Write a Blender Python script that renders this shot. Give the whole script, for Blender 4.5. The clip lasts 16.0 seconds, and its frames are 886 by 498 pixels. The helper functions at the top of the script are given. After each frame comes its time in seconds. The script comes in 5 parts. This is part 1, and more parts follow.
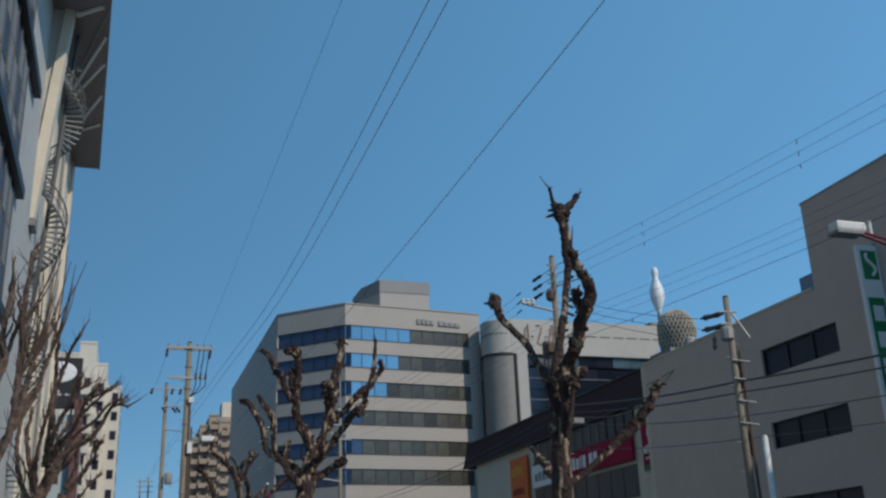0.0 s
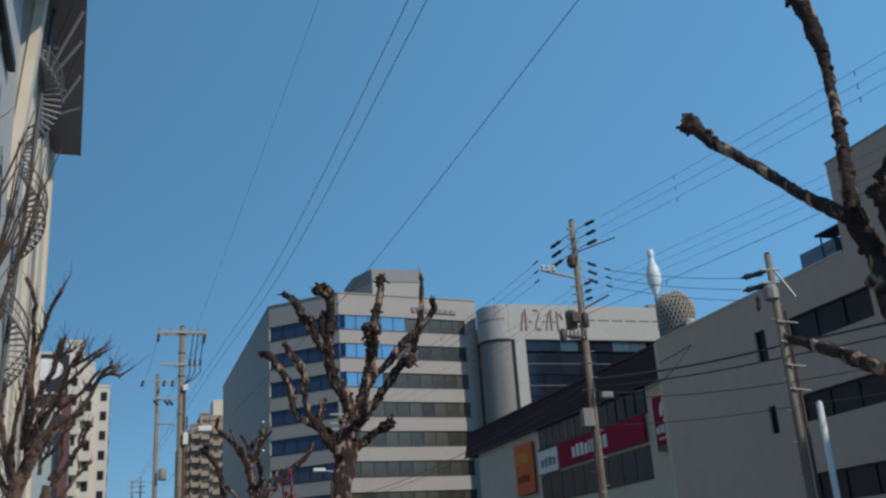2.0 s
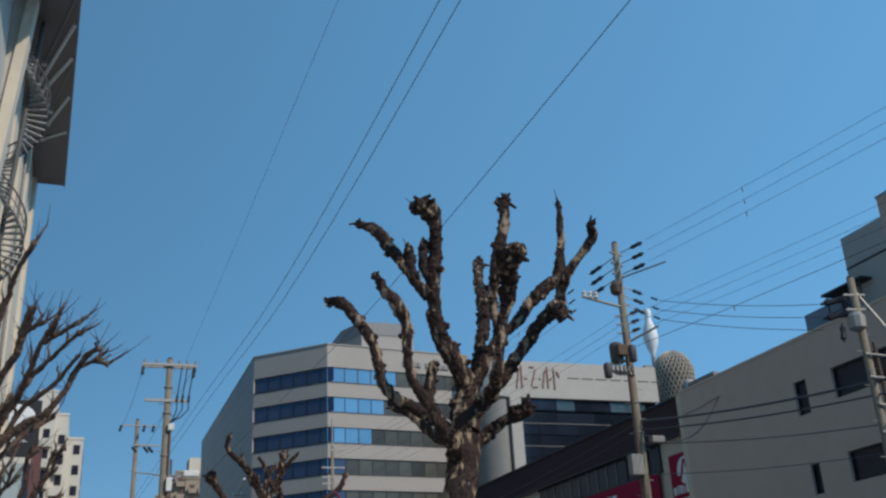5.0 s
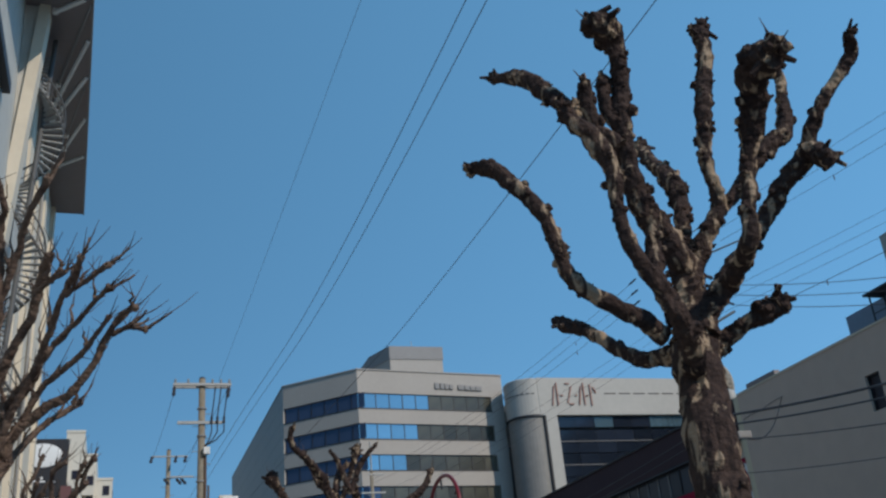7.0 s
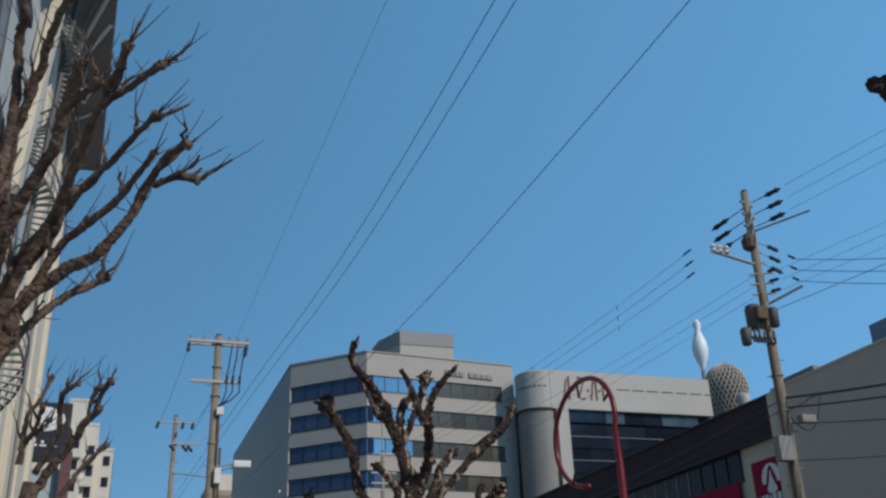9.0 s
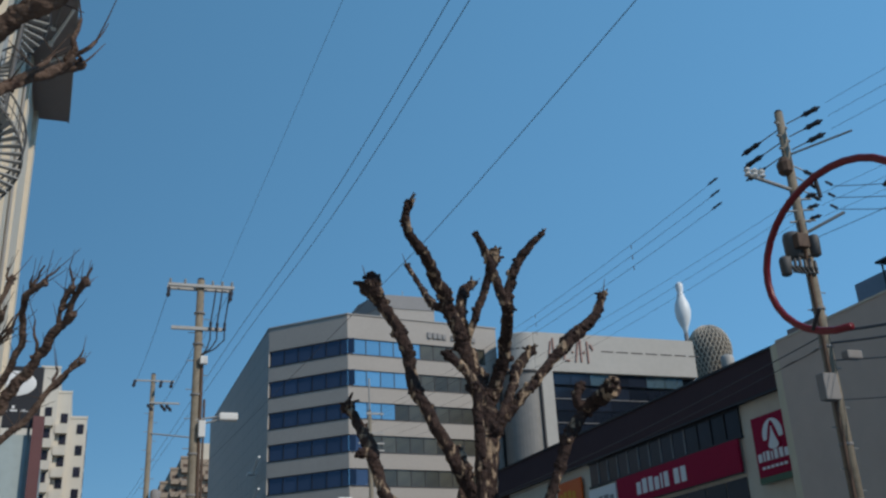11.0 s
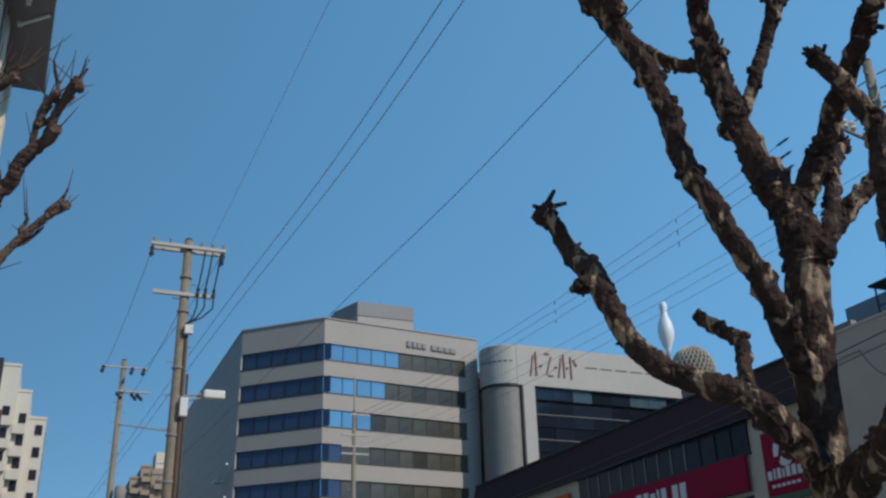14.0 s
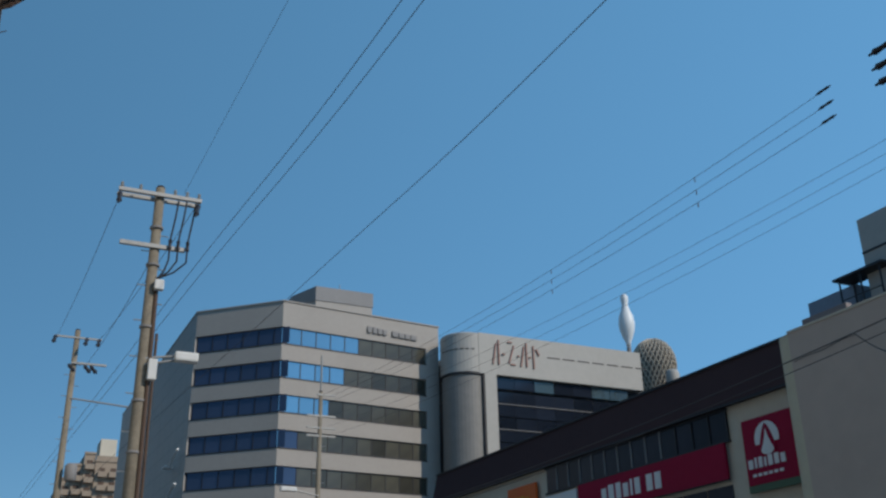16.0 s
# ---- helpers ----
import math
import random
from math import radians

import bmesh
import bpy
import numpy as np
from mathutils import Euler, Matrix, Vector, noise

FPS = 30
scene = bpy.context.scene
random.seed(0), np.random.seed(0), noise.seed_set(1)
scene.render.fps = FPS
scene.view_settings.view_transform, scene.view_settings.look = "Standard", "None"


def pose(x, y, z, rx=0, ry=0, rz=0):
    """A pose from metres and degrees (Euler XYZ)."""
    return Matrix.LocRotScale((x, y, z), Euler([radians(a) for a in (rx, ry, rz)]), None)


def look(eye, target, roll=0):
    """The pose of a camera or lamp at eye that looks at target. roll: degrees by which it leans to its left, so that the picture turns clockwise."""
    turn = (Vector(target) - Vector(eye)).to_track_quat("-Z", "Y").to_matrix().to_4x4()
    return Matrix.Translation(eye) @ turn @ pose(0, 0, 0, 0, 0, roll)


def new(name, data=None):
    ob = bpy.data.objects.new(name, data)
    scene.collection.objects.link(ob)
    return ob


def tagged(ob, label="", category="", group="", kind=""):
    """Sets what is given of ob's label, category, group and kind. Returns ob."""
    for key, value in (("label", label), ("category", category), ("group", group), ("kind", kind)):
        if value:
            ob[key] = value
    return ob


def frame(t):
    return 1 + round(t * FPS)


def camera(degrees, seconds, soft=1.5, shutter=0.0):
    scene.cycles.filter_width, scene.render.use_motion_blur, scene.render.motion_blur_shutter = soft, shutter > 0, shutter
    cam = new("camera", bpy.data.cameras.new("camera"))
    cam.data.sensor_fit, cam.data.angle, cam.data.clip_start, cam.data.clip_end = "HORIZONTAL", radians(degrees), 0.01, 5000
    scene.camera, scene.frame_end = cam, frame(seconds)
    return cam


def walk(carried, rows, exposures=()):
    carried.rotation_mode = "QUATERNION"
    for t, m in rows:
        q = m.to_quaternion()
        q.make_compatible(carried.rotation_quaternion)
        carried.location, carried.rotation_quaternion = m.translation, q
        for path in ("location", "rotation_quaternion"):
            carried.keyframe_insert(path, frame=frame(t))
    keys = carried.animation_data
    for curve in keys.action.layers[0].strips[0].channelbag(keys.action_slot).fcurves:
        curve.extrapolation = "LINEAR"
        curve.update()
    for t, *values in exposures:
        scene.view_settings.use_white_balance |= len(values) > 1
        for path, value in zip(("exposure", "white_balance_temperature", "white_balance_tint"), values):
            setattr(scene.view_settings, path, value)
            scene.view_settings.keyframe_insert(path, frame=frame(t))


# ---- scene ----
cam = camera(49.0, 16.0, soft=2.5)
PATH = [
    (0, (0.428, -0.83, 1.583), (1.023, 0.961, 2.245), -2.2),
    (0.5, (0.452, -0.019, 1.621), (1.065, 1.751, 2.324), -2.8),
    (1, (0.439, 0.758, 1.615), (1.051, 2.536, 2.294), -4.6),
    (1.5, (0.421, 1.446, 1.595), (1.047, 3.214, 2.289), -4.2),
    (2, (0.405, 2.181, 1.596), (1.028, 3.967, 2.244), -4.0),
    (2.5, (0.374, 2.788, 1.566), (1.007, 4.533, 2.309), -3.3),
    (3, (0.324, 3.388, 1.515), (0.966, 5.13, 2.259), -4.1),
    (3.5, (0.266, 4.086, 1.523), (0.97, 5.8, 2.277), -3.0),
    (6, (0.358, 8.03, 1.771), (0.971, 9.761, 2.564), -3.2),
    (6.5, (0.36, 8.672, 1.769), (0.972, 10.382, 2.607), -3.4),
    (7, (0.261, 9.305, 1.743), (0.871, 11.023, 2.565), -5.5),
    (7.5, (0.22, 9.909, 1.727), (0.814, 11.633, 2.548), -3.0),
    (8, (0.127, 10.502, 1.701), (0.714, 12.234, 2.509), -3.5),
    (10.5, (0.055, 13.804, 1.59), (0.659, 15.527, 2.407), 0.2),
    (11, (0.074, 14.475, 1.629), (0.723, 16.211, 2.383), -3.05),
    (11.5, (0.139, 15.162, 1.607), (0.793, 16.884, 2.385), -0.89),
    (12, (0.155, 15.857, 1.615), (0.863, 17.548, 2.415), -5.17),
    (12.5, (0.163, 16.516, 1.593), (0.881, 18.214, 2.369), -4.01),
    (13, (0.106, 17.174, 1.563), (0.808, 18.890, 2.314), -4.32),
    (13.5, (0.084, 17.782, 1.550), (0.786, 19.483, 2.335), -2.20),
    (14, (0.020, 18.414, 1.543), (0.720, 20.112, 2.334), -1.44),
    (14.5, (-0.020, 19.009, 1.547), (0.690, 20.710, 2.322), -1.34),
    (15, (-0.030, 19.667, 1.527), (0.716, 21.359, 2.289), -1.40),
    (15.5, (-0.062, 20.393, 1.535), (0.690, 22.074, 2.315), -1.30),
    (16, (-0.124, 21.144, 1.553), (0.668, 22.808, 2.331), -1.19),
]
walk(cam, [(t, look(eye, target, roll)) for t, eye, target, roll in PATH], ((0, -0.05, 6500, 10), (3, 0.03, 6500, 10), (6, 0.06, 6500, 10), (8, 0.06, 6500, 10), (11, -0.03, 6500, 10), (13, 0.08, 6500, 10), (14, 0.06, 6500, 10), (14.5, -0.12, 6500, 10), (15.3, -0.08, 6500, 10), (16, -0.07, 6500, 10)))

# ---- light ----
SUN_EL, SUN_AZ = radians(34), radians(146)  # azimuth clockwise from +y
world = bpy.data.worlds.new("sky")
scene.world = world
world.use_nodes = True
wn = world.node_tree
sky = wn.nodes.new("ShaderNodeTexSky")
sky.sky_type = "NISHITA"
sky.sun_disc = False
sky.sun_elevation, sky.sun_rotation = SUN_EL, SUN_AZ
sky.altitude, sky.air_density, sky.dust_density, sky.ozone_density = 2200, 1.0, 0.0, 2.2
wn.nodes["Background"].inputs["Strength"].default_value = 0.15
deep = wn.nodes.new("ShaderNodeHueSaturation")
deep.inputs["Hue"].default_value, deep.inputs["Saturation"].default_value = 0.486, 1.14
wn.links.new(sky.outputs[0], deep.inputs["Color"])
even = wn.nodes.new("ShaderNodeMix")  # a clear, very even winter sky
even.data_type = "RGBA"
even.inputs["Factor"].default_value = 0.72
even.inputs["B"].default_value = (0.70, 1.96, 3.54, 1)
wn.links.new(deep.outputs[0], even.inputs["A"])
# sky brightened gently to the right of the camera's view, roughly the sun's side
side, dot, lift, tint = wn.nodes.new("ShaderNodeTexCoord"), wn.nodes.new("ShaderNodeVectorMath"), wn.nodes.new("ShaderNodeMath"), wn.nodes.new("ShaderNodeVectorMath")
dot.operation, lift.operation, tint.operation = "DOT_PRODUCT", "MULTIPLY_ADD", "SCALE"
dot.inputs[1].default_value = (0.94, -0.34, 0.0)
lift.inputs[1].default_value, lift.inputs[2].default_value = 0.6, 1.0
wn.links.new(side.outputs["Generated"], dot.inputs[0])
wn.links.new(dot.outputs["Value"], lift.inputs[0])
wn.links.new(even.outputs["Result"], tint.inputs[0])
wn.links.new(lift.outputs[0], tint.inputs["Scale"])
wn.links.new(tint.outputs[0], wn.nodes["Background"].inputs["Color"])
sun = new("sun", bpy.data.lights.new("sun", "SUN"))
sun.data.energy, sun.data.angle, sun.data.color = 2.6, radians(0.6), (1.0, 0.90, 0.77)
sun_way = Vector((math.sin(SUN_AZ) * math.cos(SUN_EL), math.cos(SUN_AZ) * math.cos(SUN_EL), math.sin(SUN_EL)))
sun.matrix_world = look(sun_way * 100, (0, 0, 0))


# ---- materials ----
def material(name, colour, second=None, rough=0.7, metal=0.0, grain=6.0, stain=0.5, amount=0.35, bump=0.15, bump_scale=30.0, spec=0.4, spread=0.0):
    """A surface with grain and stains at two scales; second is the colour it varies towards; spread varies piece from piece."""
    m = bpy.data.materials.new(name)
    m.use_nodes = True
    t = m.node_tree
    b = t.nodes["Principled BSDF"]
    b.inputs["Roughness"].default_value, b.inputs["Metallic"].default_value = rough, metal
    b.inputs["Specular IOR Level"].default_value = spec
    second = second or tuple(c * 0.72 for c in colour)
    co = t.nodes.new("ShaderNodeTexCoord")
    n1, n2 = t.nodes.new("ShaderNodeTexNoise"), t.nodes.new("ShaderNodeTexNoise")
    n1.inputs["Scale"].default_value, n1.inputs["Detail"].default_value = grain, 6
    n2.inputs["Scale"].default_value, n2.inputs["Detail"].default_value = stain, 4
    add = t.nodes.new("ShaderNodeMath")
    add.operation = "MULTIPLY_ADD"
    t.links.new(co.outputs["Object"], n1.inputs["Vector"])
    t.links.new(co.outputs["Object"], n2.inputs["Vector"])
    t.links.new(n1.outputs[0], add.inputs[0])
    add.inputs[1].default_value = 0.5
    half = t.nodes.new("ShaderNodeMath")
    half.operation = "MULTIPLY"
    half.inputs[1].default_value = 0.5
    t.links.new(n2.outputs[0], half.inputs[0])
    t.links.new(half.outputs[0], add.inputs[2])
    ramp = t.nodes.new("ShaderNodeMapRange")
    ramp.inputs["From Min"].default_value, ramp.inputs["From Max"].default_value = 0.36, 0.64
    ramp.inputs["To Max"].default_value = amount
    t.links.new(add.outputs[0], ramp.inputs["Value"])
    mix = t.nodes.new("ShaderNodeMix")
    mix.data_type = "RGBA"
    mix.inputs["A"].default_value, mix.inputs["B"].default_value = (*colour, 1), (*second, 1)
    t.links.new(ramp.outputs[0], mix.inputs["Factor"])
    out = mix.outputs["Result"]
    if spread:
        info, scale, hsv = t.nodes.new("ShaderNodeObjectInfo"), t.nodes.new("ShaderNodeMapRange"), t.nodes.new("ShaderNodeHueSaturation")
        scale.inputs["To Min"].default_value, scale.inputs["To Max"].default_value = 1 - spread, 1 + spread
        t.links.new(info.outputs["Random"], scale.inputs["Value"])
        t.links.new(scale.outputs[0], hsv.inputs["Value"])
        t.links.new(out, hsv.inputs["Color"])
        out = hsv.outputs[0]
    t.links.new(out, b.inputs["Base Color"])
    if bump:
        n3, bp = t.nodes.new("ShaderNodeTexNoise"), t.nodes.new("ShaderNodeBump")
        n3.inputs["Scale"].default_value, n3.inputs["Detail"].default_value = bump_scale, 5
        bp.inputs["Strength"].default_value, bp.inputs["Distance"].default_value = bump, 0.02
        t.links.new(co.outputs["Object"], n3.inputs["Vector"])
        t.links.new(n3.outputs[0], bp.inputs["Height"])
        t.links.new(bp.outputs[0], b.inputs["Normal"])
    return m


def bark_material():
    """Plane-tree bark: dark flaking plates over tan and cream patches, stretched along the limbs."""
    m = material("bark", (0.025, 0.018, 0.018), (0.075, 0.05, 0.042), rough=0.9, grain=34, stain=7.0, amount=1.0, bump=1.0, bump_scale=38, spec=0.12)
    t = m.node_tree
    b = t.nodes["Principled BSDF"]
    plate, rng, mix = t.nodes.new("ShaderNodeTexNoise"), t.nodes.new("ShaderNodeMapRange"), t.nodes.new("ShaderNodeMix")
    co = t.nodes["Texture Coordinate"]
    warp = t.nodes.new("ShaderNodeMapping")
    warp.inputs["Scale"].default_value = (15, 15, 4.5)
    t.links.new(co.outputs["Object"], warp.inputs["Vector"])
    t.links.new(warp.outputs[0], plate.inputs["Vector"])
    plate.inputs["Scale"].default_value, plate.inputs["Detail"].default_value, plate.inputs["Distortion"].default_value = 1.0, 9, 0.5
    rng.inputs["From Min"].default_value, rng.inputs["From Max"].default_value = 0.55, 0.62
    rng.inputs["To Min"].default_value, rng.inputs["To Max"].default_value = 0.0, 0.85
    t.links.new(plate.outputs[0], rng.inputs["Value"])
    mix.data_type = "RGBA"
    old = b.inputs["Base Color"].links[0].from_socket
    t.links.new(rng.outputs[0], mix.inputs["Factor"])
    t.links.new(old, mix.inputs["A"])
    mix.inputs["B"].default_value = (0.40, 0.30, 0.21, 1)
    t.links.new(mix.outputs["Result"], b.inputs["Base Color"])
    return m


BARK = bark_material()
BARK_GREY = material("greyer bark", (0.075, 0.05, 0.042), (0.19, 0.135, 0.105), rough=0.9, grain=12, stain=3.0, amount=1.0, bump=1.0, bump_scale=35, spec=0.12)
TWIG = material("twig bark", (0.07, 0.045, 0.035), (0.12, 0.08, 0.055), rough=0.9, grain=20, amount=0.6)
OFFICE = material("office concrete panel", (0.40, 0.365, 0.33), (0.335, 0.305, 0.275), rough=0.75, grain=3, stain=0.25, amount=0.5, bump=0.08)
OFFICE_SIDE = material("office side tile", (0.40, 0.375, 0.35), (0.34, 0.32, 0.30), rough=0.6, grain=2, stain=0.12, amount=0.5)
PENT = material("penthouse screen", (0.27, 0.26, 0.255), rough=0.7, grain=4, stain=0.4)
FRAME_DARK = material("dark window frame", (0.035, 0.035, 0.04), rough=0.5, metal=0.3, bump=0)
# sky reflection is put into the blue pane colour; olive panes go without
GLASS_SKY_REFLECTION = material("blue glass with painted sky reflection", (0.28, 0.43, 0.51), (0.23, 0.37, 0.45), rough=0.06, metal=0.8, grain=0.4, stain=0.2, amount=0.4, bump=0.02, bump_scale=2, spec=0.8, spread=0.12)
GLASS_BLUE = material("deep blue glass", (0.06, 0.085, 0.15), (0.045, 0.065, 0.12), rough=0.12, metal=0.35, grain=0.4, amount=0.5, bump=0.02, bump_scale=2, spec=0.7, spread=0.15)
GLASS_OLIVE = material("olive glass with blinds, no sky reflection", (0.06, 0.056, 0.046), (0.10, 0.095, 0.07), rough=0.15, metal=0.1, grain=0.5, stain=0.6, amount=0.9, bump=0.02, bump_scale=2, spec=0.5, spread=0.35)
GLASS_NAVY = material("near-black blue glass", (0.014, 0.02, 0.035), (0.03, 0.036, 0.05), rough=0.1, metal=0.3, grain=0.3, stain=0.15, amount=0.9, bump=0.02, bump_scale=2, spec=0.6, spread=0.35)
GLASS_DARK = material("dark glass", (0.016, 0.013, 0.021), (0.03, 0.024, 0.034), rough=0.3, metal=0.0, grain=0.5, amount=0.8, bump=0.02, bump_scale=2, spec=0.28, spread=0.3)
GREY_PANEL = material("pale grey metal cladding", (0.42, 0.405, 0.375), (0.35, 0.34, 0.315), rough=0.55, grain=1.5, stain=0.2, amount=0.6, bump=0.05)
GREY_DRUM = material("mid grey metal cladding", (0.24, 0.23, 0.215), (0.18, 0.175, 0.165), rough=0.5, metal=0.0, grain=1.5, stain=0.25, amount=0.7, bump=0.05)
BRICK_RED = material("faded red lettering", (0.34, 0.19, 0.16), rough=0.6)
PIN_WHITE = material("white painted shell", (0.78, 0.80, 0.80), (0.66, 0.68, 0.68), rough=0.4, grain=3)
LATTICE = material("tan lattice", (0.50, 0.43, 0.34), (0.40, 0.34, 0.27), rough=0.7)
LATTICE_DARK = material("dark lattice backing", (0.17, 0.15, 0.13), rough=0.8)
BEIGE = material("beige render", (0.60, 0.475, 0.395), (0.50, 0.395, 0.33), rough=0.85, grain=1.2, stain=0.18, amount=0.6, bump=0.1)
# yellower copy of the beige: reflected sunlight put into the colour
SUNLIT_BEIGE = material("beige render with sunlight painted in", (0.66, 0.585, 0.43), (0.55, 0.485, 0.36), rough=0.85, grain=1.5, stain=0.3, amount=0.6, bump=0.1)
CREAM = material("cream render", (0.66, 0.585, 0.47), (0.55, 0.485, 0.385), rough=0.85, grain=2, stain=0.3, amount=0.6, bump=0.1)
DARK_ROOF = material("dark brown metal roof", (0.08, 0.05, 0.052), (0.06, 0.038, 0.04), rough=0.9, spec=0.05, grain=2, stain=0.4)
CRIMSON = material("crimson sign face", (0.34, 0.01, 0.045), (0.28, 0.008, 0.036), rough=0.65, spec=0.15, grain=2, amount=0.4, bump=0)
SIGN_WHITE = material("white sign paint", (0.80, 0.79, 0.77), rough=0.5, amount=0.15, bump=0)
SIGN_ORANGE = material("orange sign face", (0.72, 0.10, 0.012), (0.70, 0.2, 0.02), rough=0.5, bump=0)
SIGN_GREEN = material("green sign face", (0.02, 0.22, 0.08), rough=0.5, bump=0)
CONCRETE_POLE = material("weathered concrete pole", (0.28, 0.245, 0.19), (0.17, 0.145, 0.11), rough=0.85, grain=12, stain=1.0, amount=0.8)
STEEL = material("galvanised steel", (0.37, 0.365, 0.35), (0.27, 0.265, 0.255), rough=0.5, metal=0.4, grain=10)
RUST_BROWN = material("brown painted pipe", (0.11, 0.07, 0.05), rough=0.7, grain=10)
CABLE = material("black cable", (0.025, 0.025, 0.03), rough=0.7, bump=0)
WIRE = material("weathered wire", (0.09, 0.09, 0.10), rough=0.7, bump=0)
PORCELAIN = material("dark insulator cover", (0.03, 0.03, 0.038), rough=0.4, bump=0)
LAMP_WHITE = material("white lamp housing", (0.72, 0.72, 0.70), rough=0.4, grain=4)
RED_TUBE = material("dark red painted tube", (0.17, 0.01, 0.018), (0.12, 0.008, 0.015), rough=0.35, grain=8)
WALL_BLUE = material("pale grey render", (0.50, 0.49, 0.45), (0.40, 0.39, 0.36), rough=0.8, grain=1.5, stain=0.25, amount=0.7)
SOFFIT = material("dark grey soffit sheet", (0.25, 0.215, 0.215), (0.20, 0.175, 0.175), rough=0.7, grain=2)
STRUT = material("white painted strut", (0.84, 0.83, 0.81), rough=0.5, grain=5)
STAIR = material("dark painted steel stair", (0.10, 0.10, 0.10), rough=0.6, grain=6)
STAIR_LIGHT = material("grey stair tread", (0.36, 0.36, 0.35), rough=0.7, grain=6)
APT = material("white apartment render", (0.64, 0.59, 0.50), (0.53, 0.48, 0.41), rough=0.85, grain=1, stain=0.15)
APT_BROWN = material("tan apartment tile", (0.36, 0.28, 0.21), (0.28, 0.22, 0.165), rough=0.8, grain=1, stain=0.2)
ASPHALT = material("asphalt", (0.05, 0.05, 0.052), (0.035, 0.035, 0.037), rough=0.95, grain=5, stain=0.3, bump=0.3)
PAVING = material("grey paving", (0.30, 0.29, 0.27), rough=0.9, grain=3)
TEAL = material("pale teal board", (0.40, 0.47, 0.47), rough=0.7, grain=2)
BLUE_BOX = material("blue-grey sheet metal", (0.22, 0.26, 0.32), rough=0.5, metal=0.2, grain=2)


# ---- building blocks ----
def box(bm, x0, x1, y0, y1, z0, z1, m=None, bevel=0.0):
    r = bmesh.ops.create_cube(bm, size=1.0, matrix=Matrix.LocRotScale(((x0 + x1) / 2, (y0 + y1) / 2, (z0 + z1) / 2), None, (abs(x1 - x0), abs(y1 - y0), abs(z1 - z0))))
    if bevel:
        edges = list({e for v in r["verts"] for e in v.link_edges})
        r2 = bmesh.ops.bevel(bm, geom=edges, offset=bevel, segments=2, affect="EDGES", profile=0.6)
        verts = list({v for f in r2["faces"] for v in f.verts} | {v for v in r["verts"] if v.is_valid})
    else:
        verts = r["verts"]
    if m is not None:
        bmesh.ops.transform(bm, matrix=m, verts=verts)
    return bm


def cube(*args, **more):
    return box(bmesh.new(), *args, **more)


def rod(bm, a, b, r0, r1=None, sides=8):
    """A round bar from a to b."""
    a, b = Vector(a), Vector(b)
    m = Matrix.Translation((a + b) / 2) @ (b - a).to_track_quat("Z", "Y").to_matrix().to_4x4()
    bmesh.ops.create_cone(bm, cap_ends=True, segments=sides, radius1=r0, radius2=r0 if r1 is None else r1, depth=(b - a).length, matrix=m)
    return bm


def prism(bm, outline, z0, z1):
    low, high = [bm.verts.new((x, y, z0)) for x, y in outline], [bm.verts.new((x, y, z1)) for x, y in outline]
    n = len(outline)
    bm.faces.new(low[::-1]), bm.faces.new(high)
    for i in range(n):
        bm.faces.new((low[i], low[(i + 1) % n], high[(i + 1) % n], high[i]))
    return bm


def lathe(bm, profile, sides=24, at=(0, 0, 0)):
    """A turned body from (radius, height) pairs."""
    rings = [[bm.verts.new((at[0] + r * math.cos(2 * math.pi * k / sides), at[1] + r * math.sin(2 * math.pi * k / sides), at[2] + z)) for k in range(sides)] for r, z in profile]
    for a, b in zip(rings, rings[1:]):
        for k in range(sides):
            bm.faces.new((a[k], a[(k + 1) % sides], b[(k + 1) % sides], b[k]))
    bm.faces.new(rings[0][::-1]), bm.faces.new(rings[-1])
    return bm


def tube(bm, points, radii, sides=8, rough=0.0, seed=0.0):
    """A round body swept along points; rough makes it lumpy."""
    rings, side = [], Vector((1, 0, 0))
    for i, p in enumerate(points):
        way = (points[min(i + 1, len(points) - 1)] - points[max(i - 1, 0)]).normalized()
        side = (side - way * side.dot(way)).normalized()
        up = way.cross(side)
        ring = []
        for k in range(sides):
            d = side * math.cos(2 * math.pi * k / sides) + up * math.sin(2 * math.pi * k / sides)
            r = radii[i]
            if rough:
                q = (p + d * r) * 13 + Vector((seed, 0, 0))
                r *= 1 + rough * (noise.noise(q) * 0.8 + noise.noise(q * 2.6) * 0.8 + max(noise.noise(q * 1.7 + Vector((0, 7, 0))), 0) * 0.9)
            ring.append(bm.verts.new(p + d * r))
        rings.append(ring)
    for a, b in zip(rings, rings[1:]):
        for k in range(sides):
            bm.faces.new((a[k], a[(k + 1) % sides], b[(k + 1) % sides], b[k]))
    bm.faces.new(rings[0][::-1]), bm.faces.new(rings[-1])
    return bm


def mesh_of(name, bm, mat, smooth=False):
    me = bpy.data.meshes.new(name)
    bmesh.ops.recalc_face_normals(bm, faces=bm.faces)
    bm.to_mesh(me)
    bm.free()
    if smooth:
        me.polygons.foreach_set("use_smooth", [True] * len(me.polygons))
    me.materials.append(mat)
    return me


def part(name, bm, mat, parent, label="", smooth=False):
    ob = new(name, mesh_of(name, bm, mat, smooth))
    ob.parent = parent
    return tagged(ob, label)


def piece(name, me, parent, m):
    """A part that shares its mesh with others of its kind."""
    ob = new(name, me)
    ob.parent = parent
    ob.matrix_basis = m
    return ob


def thing(name, label, category, at=(0, 0, 0), turn=0.0, group="", kind=""):
    ob = new(name)
    ob.matrix_basis = pose(*at, 0, 0, turn)
    return tagged(ob, label, category, group, kind)


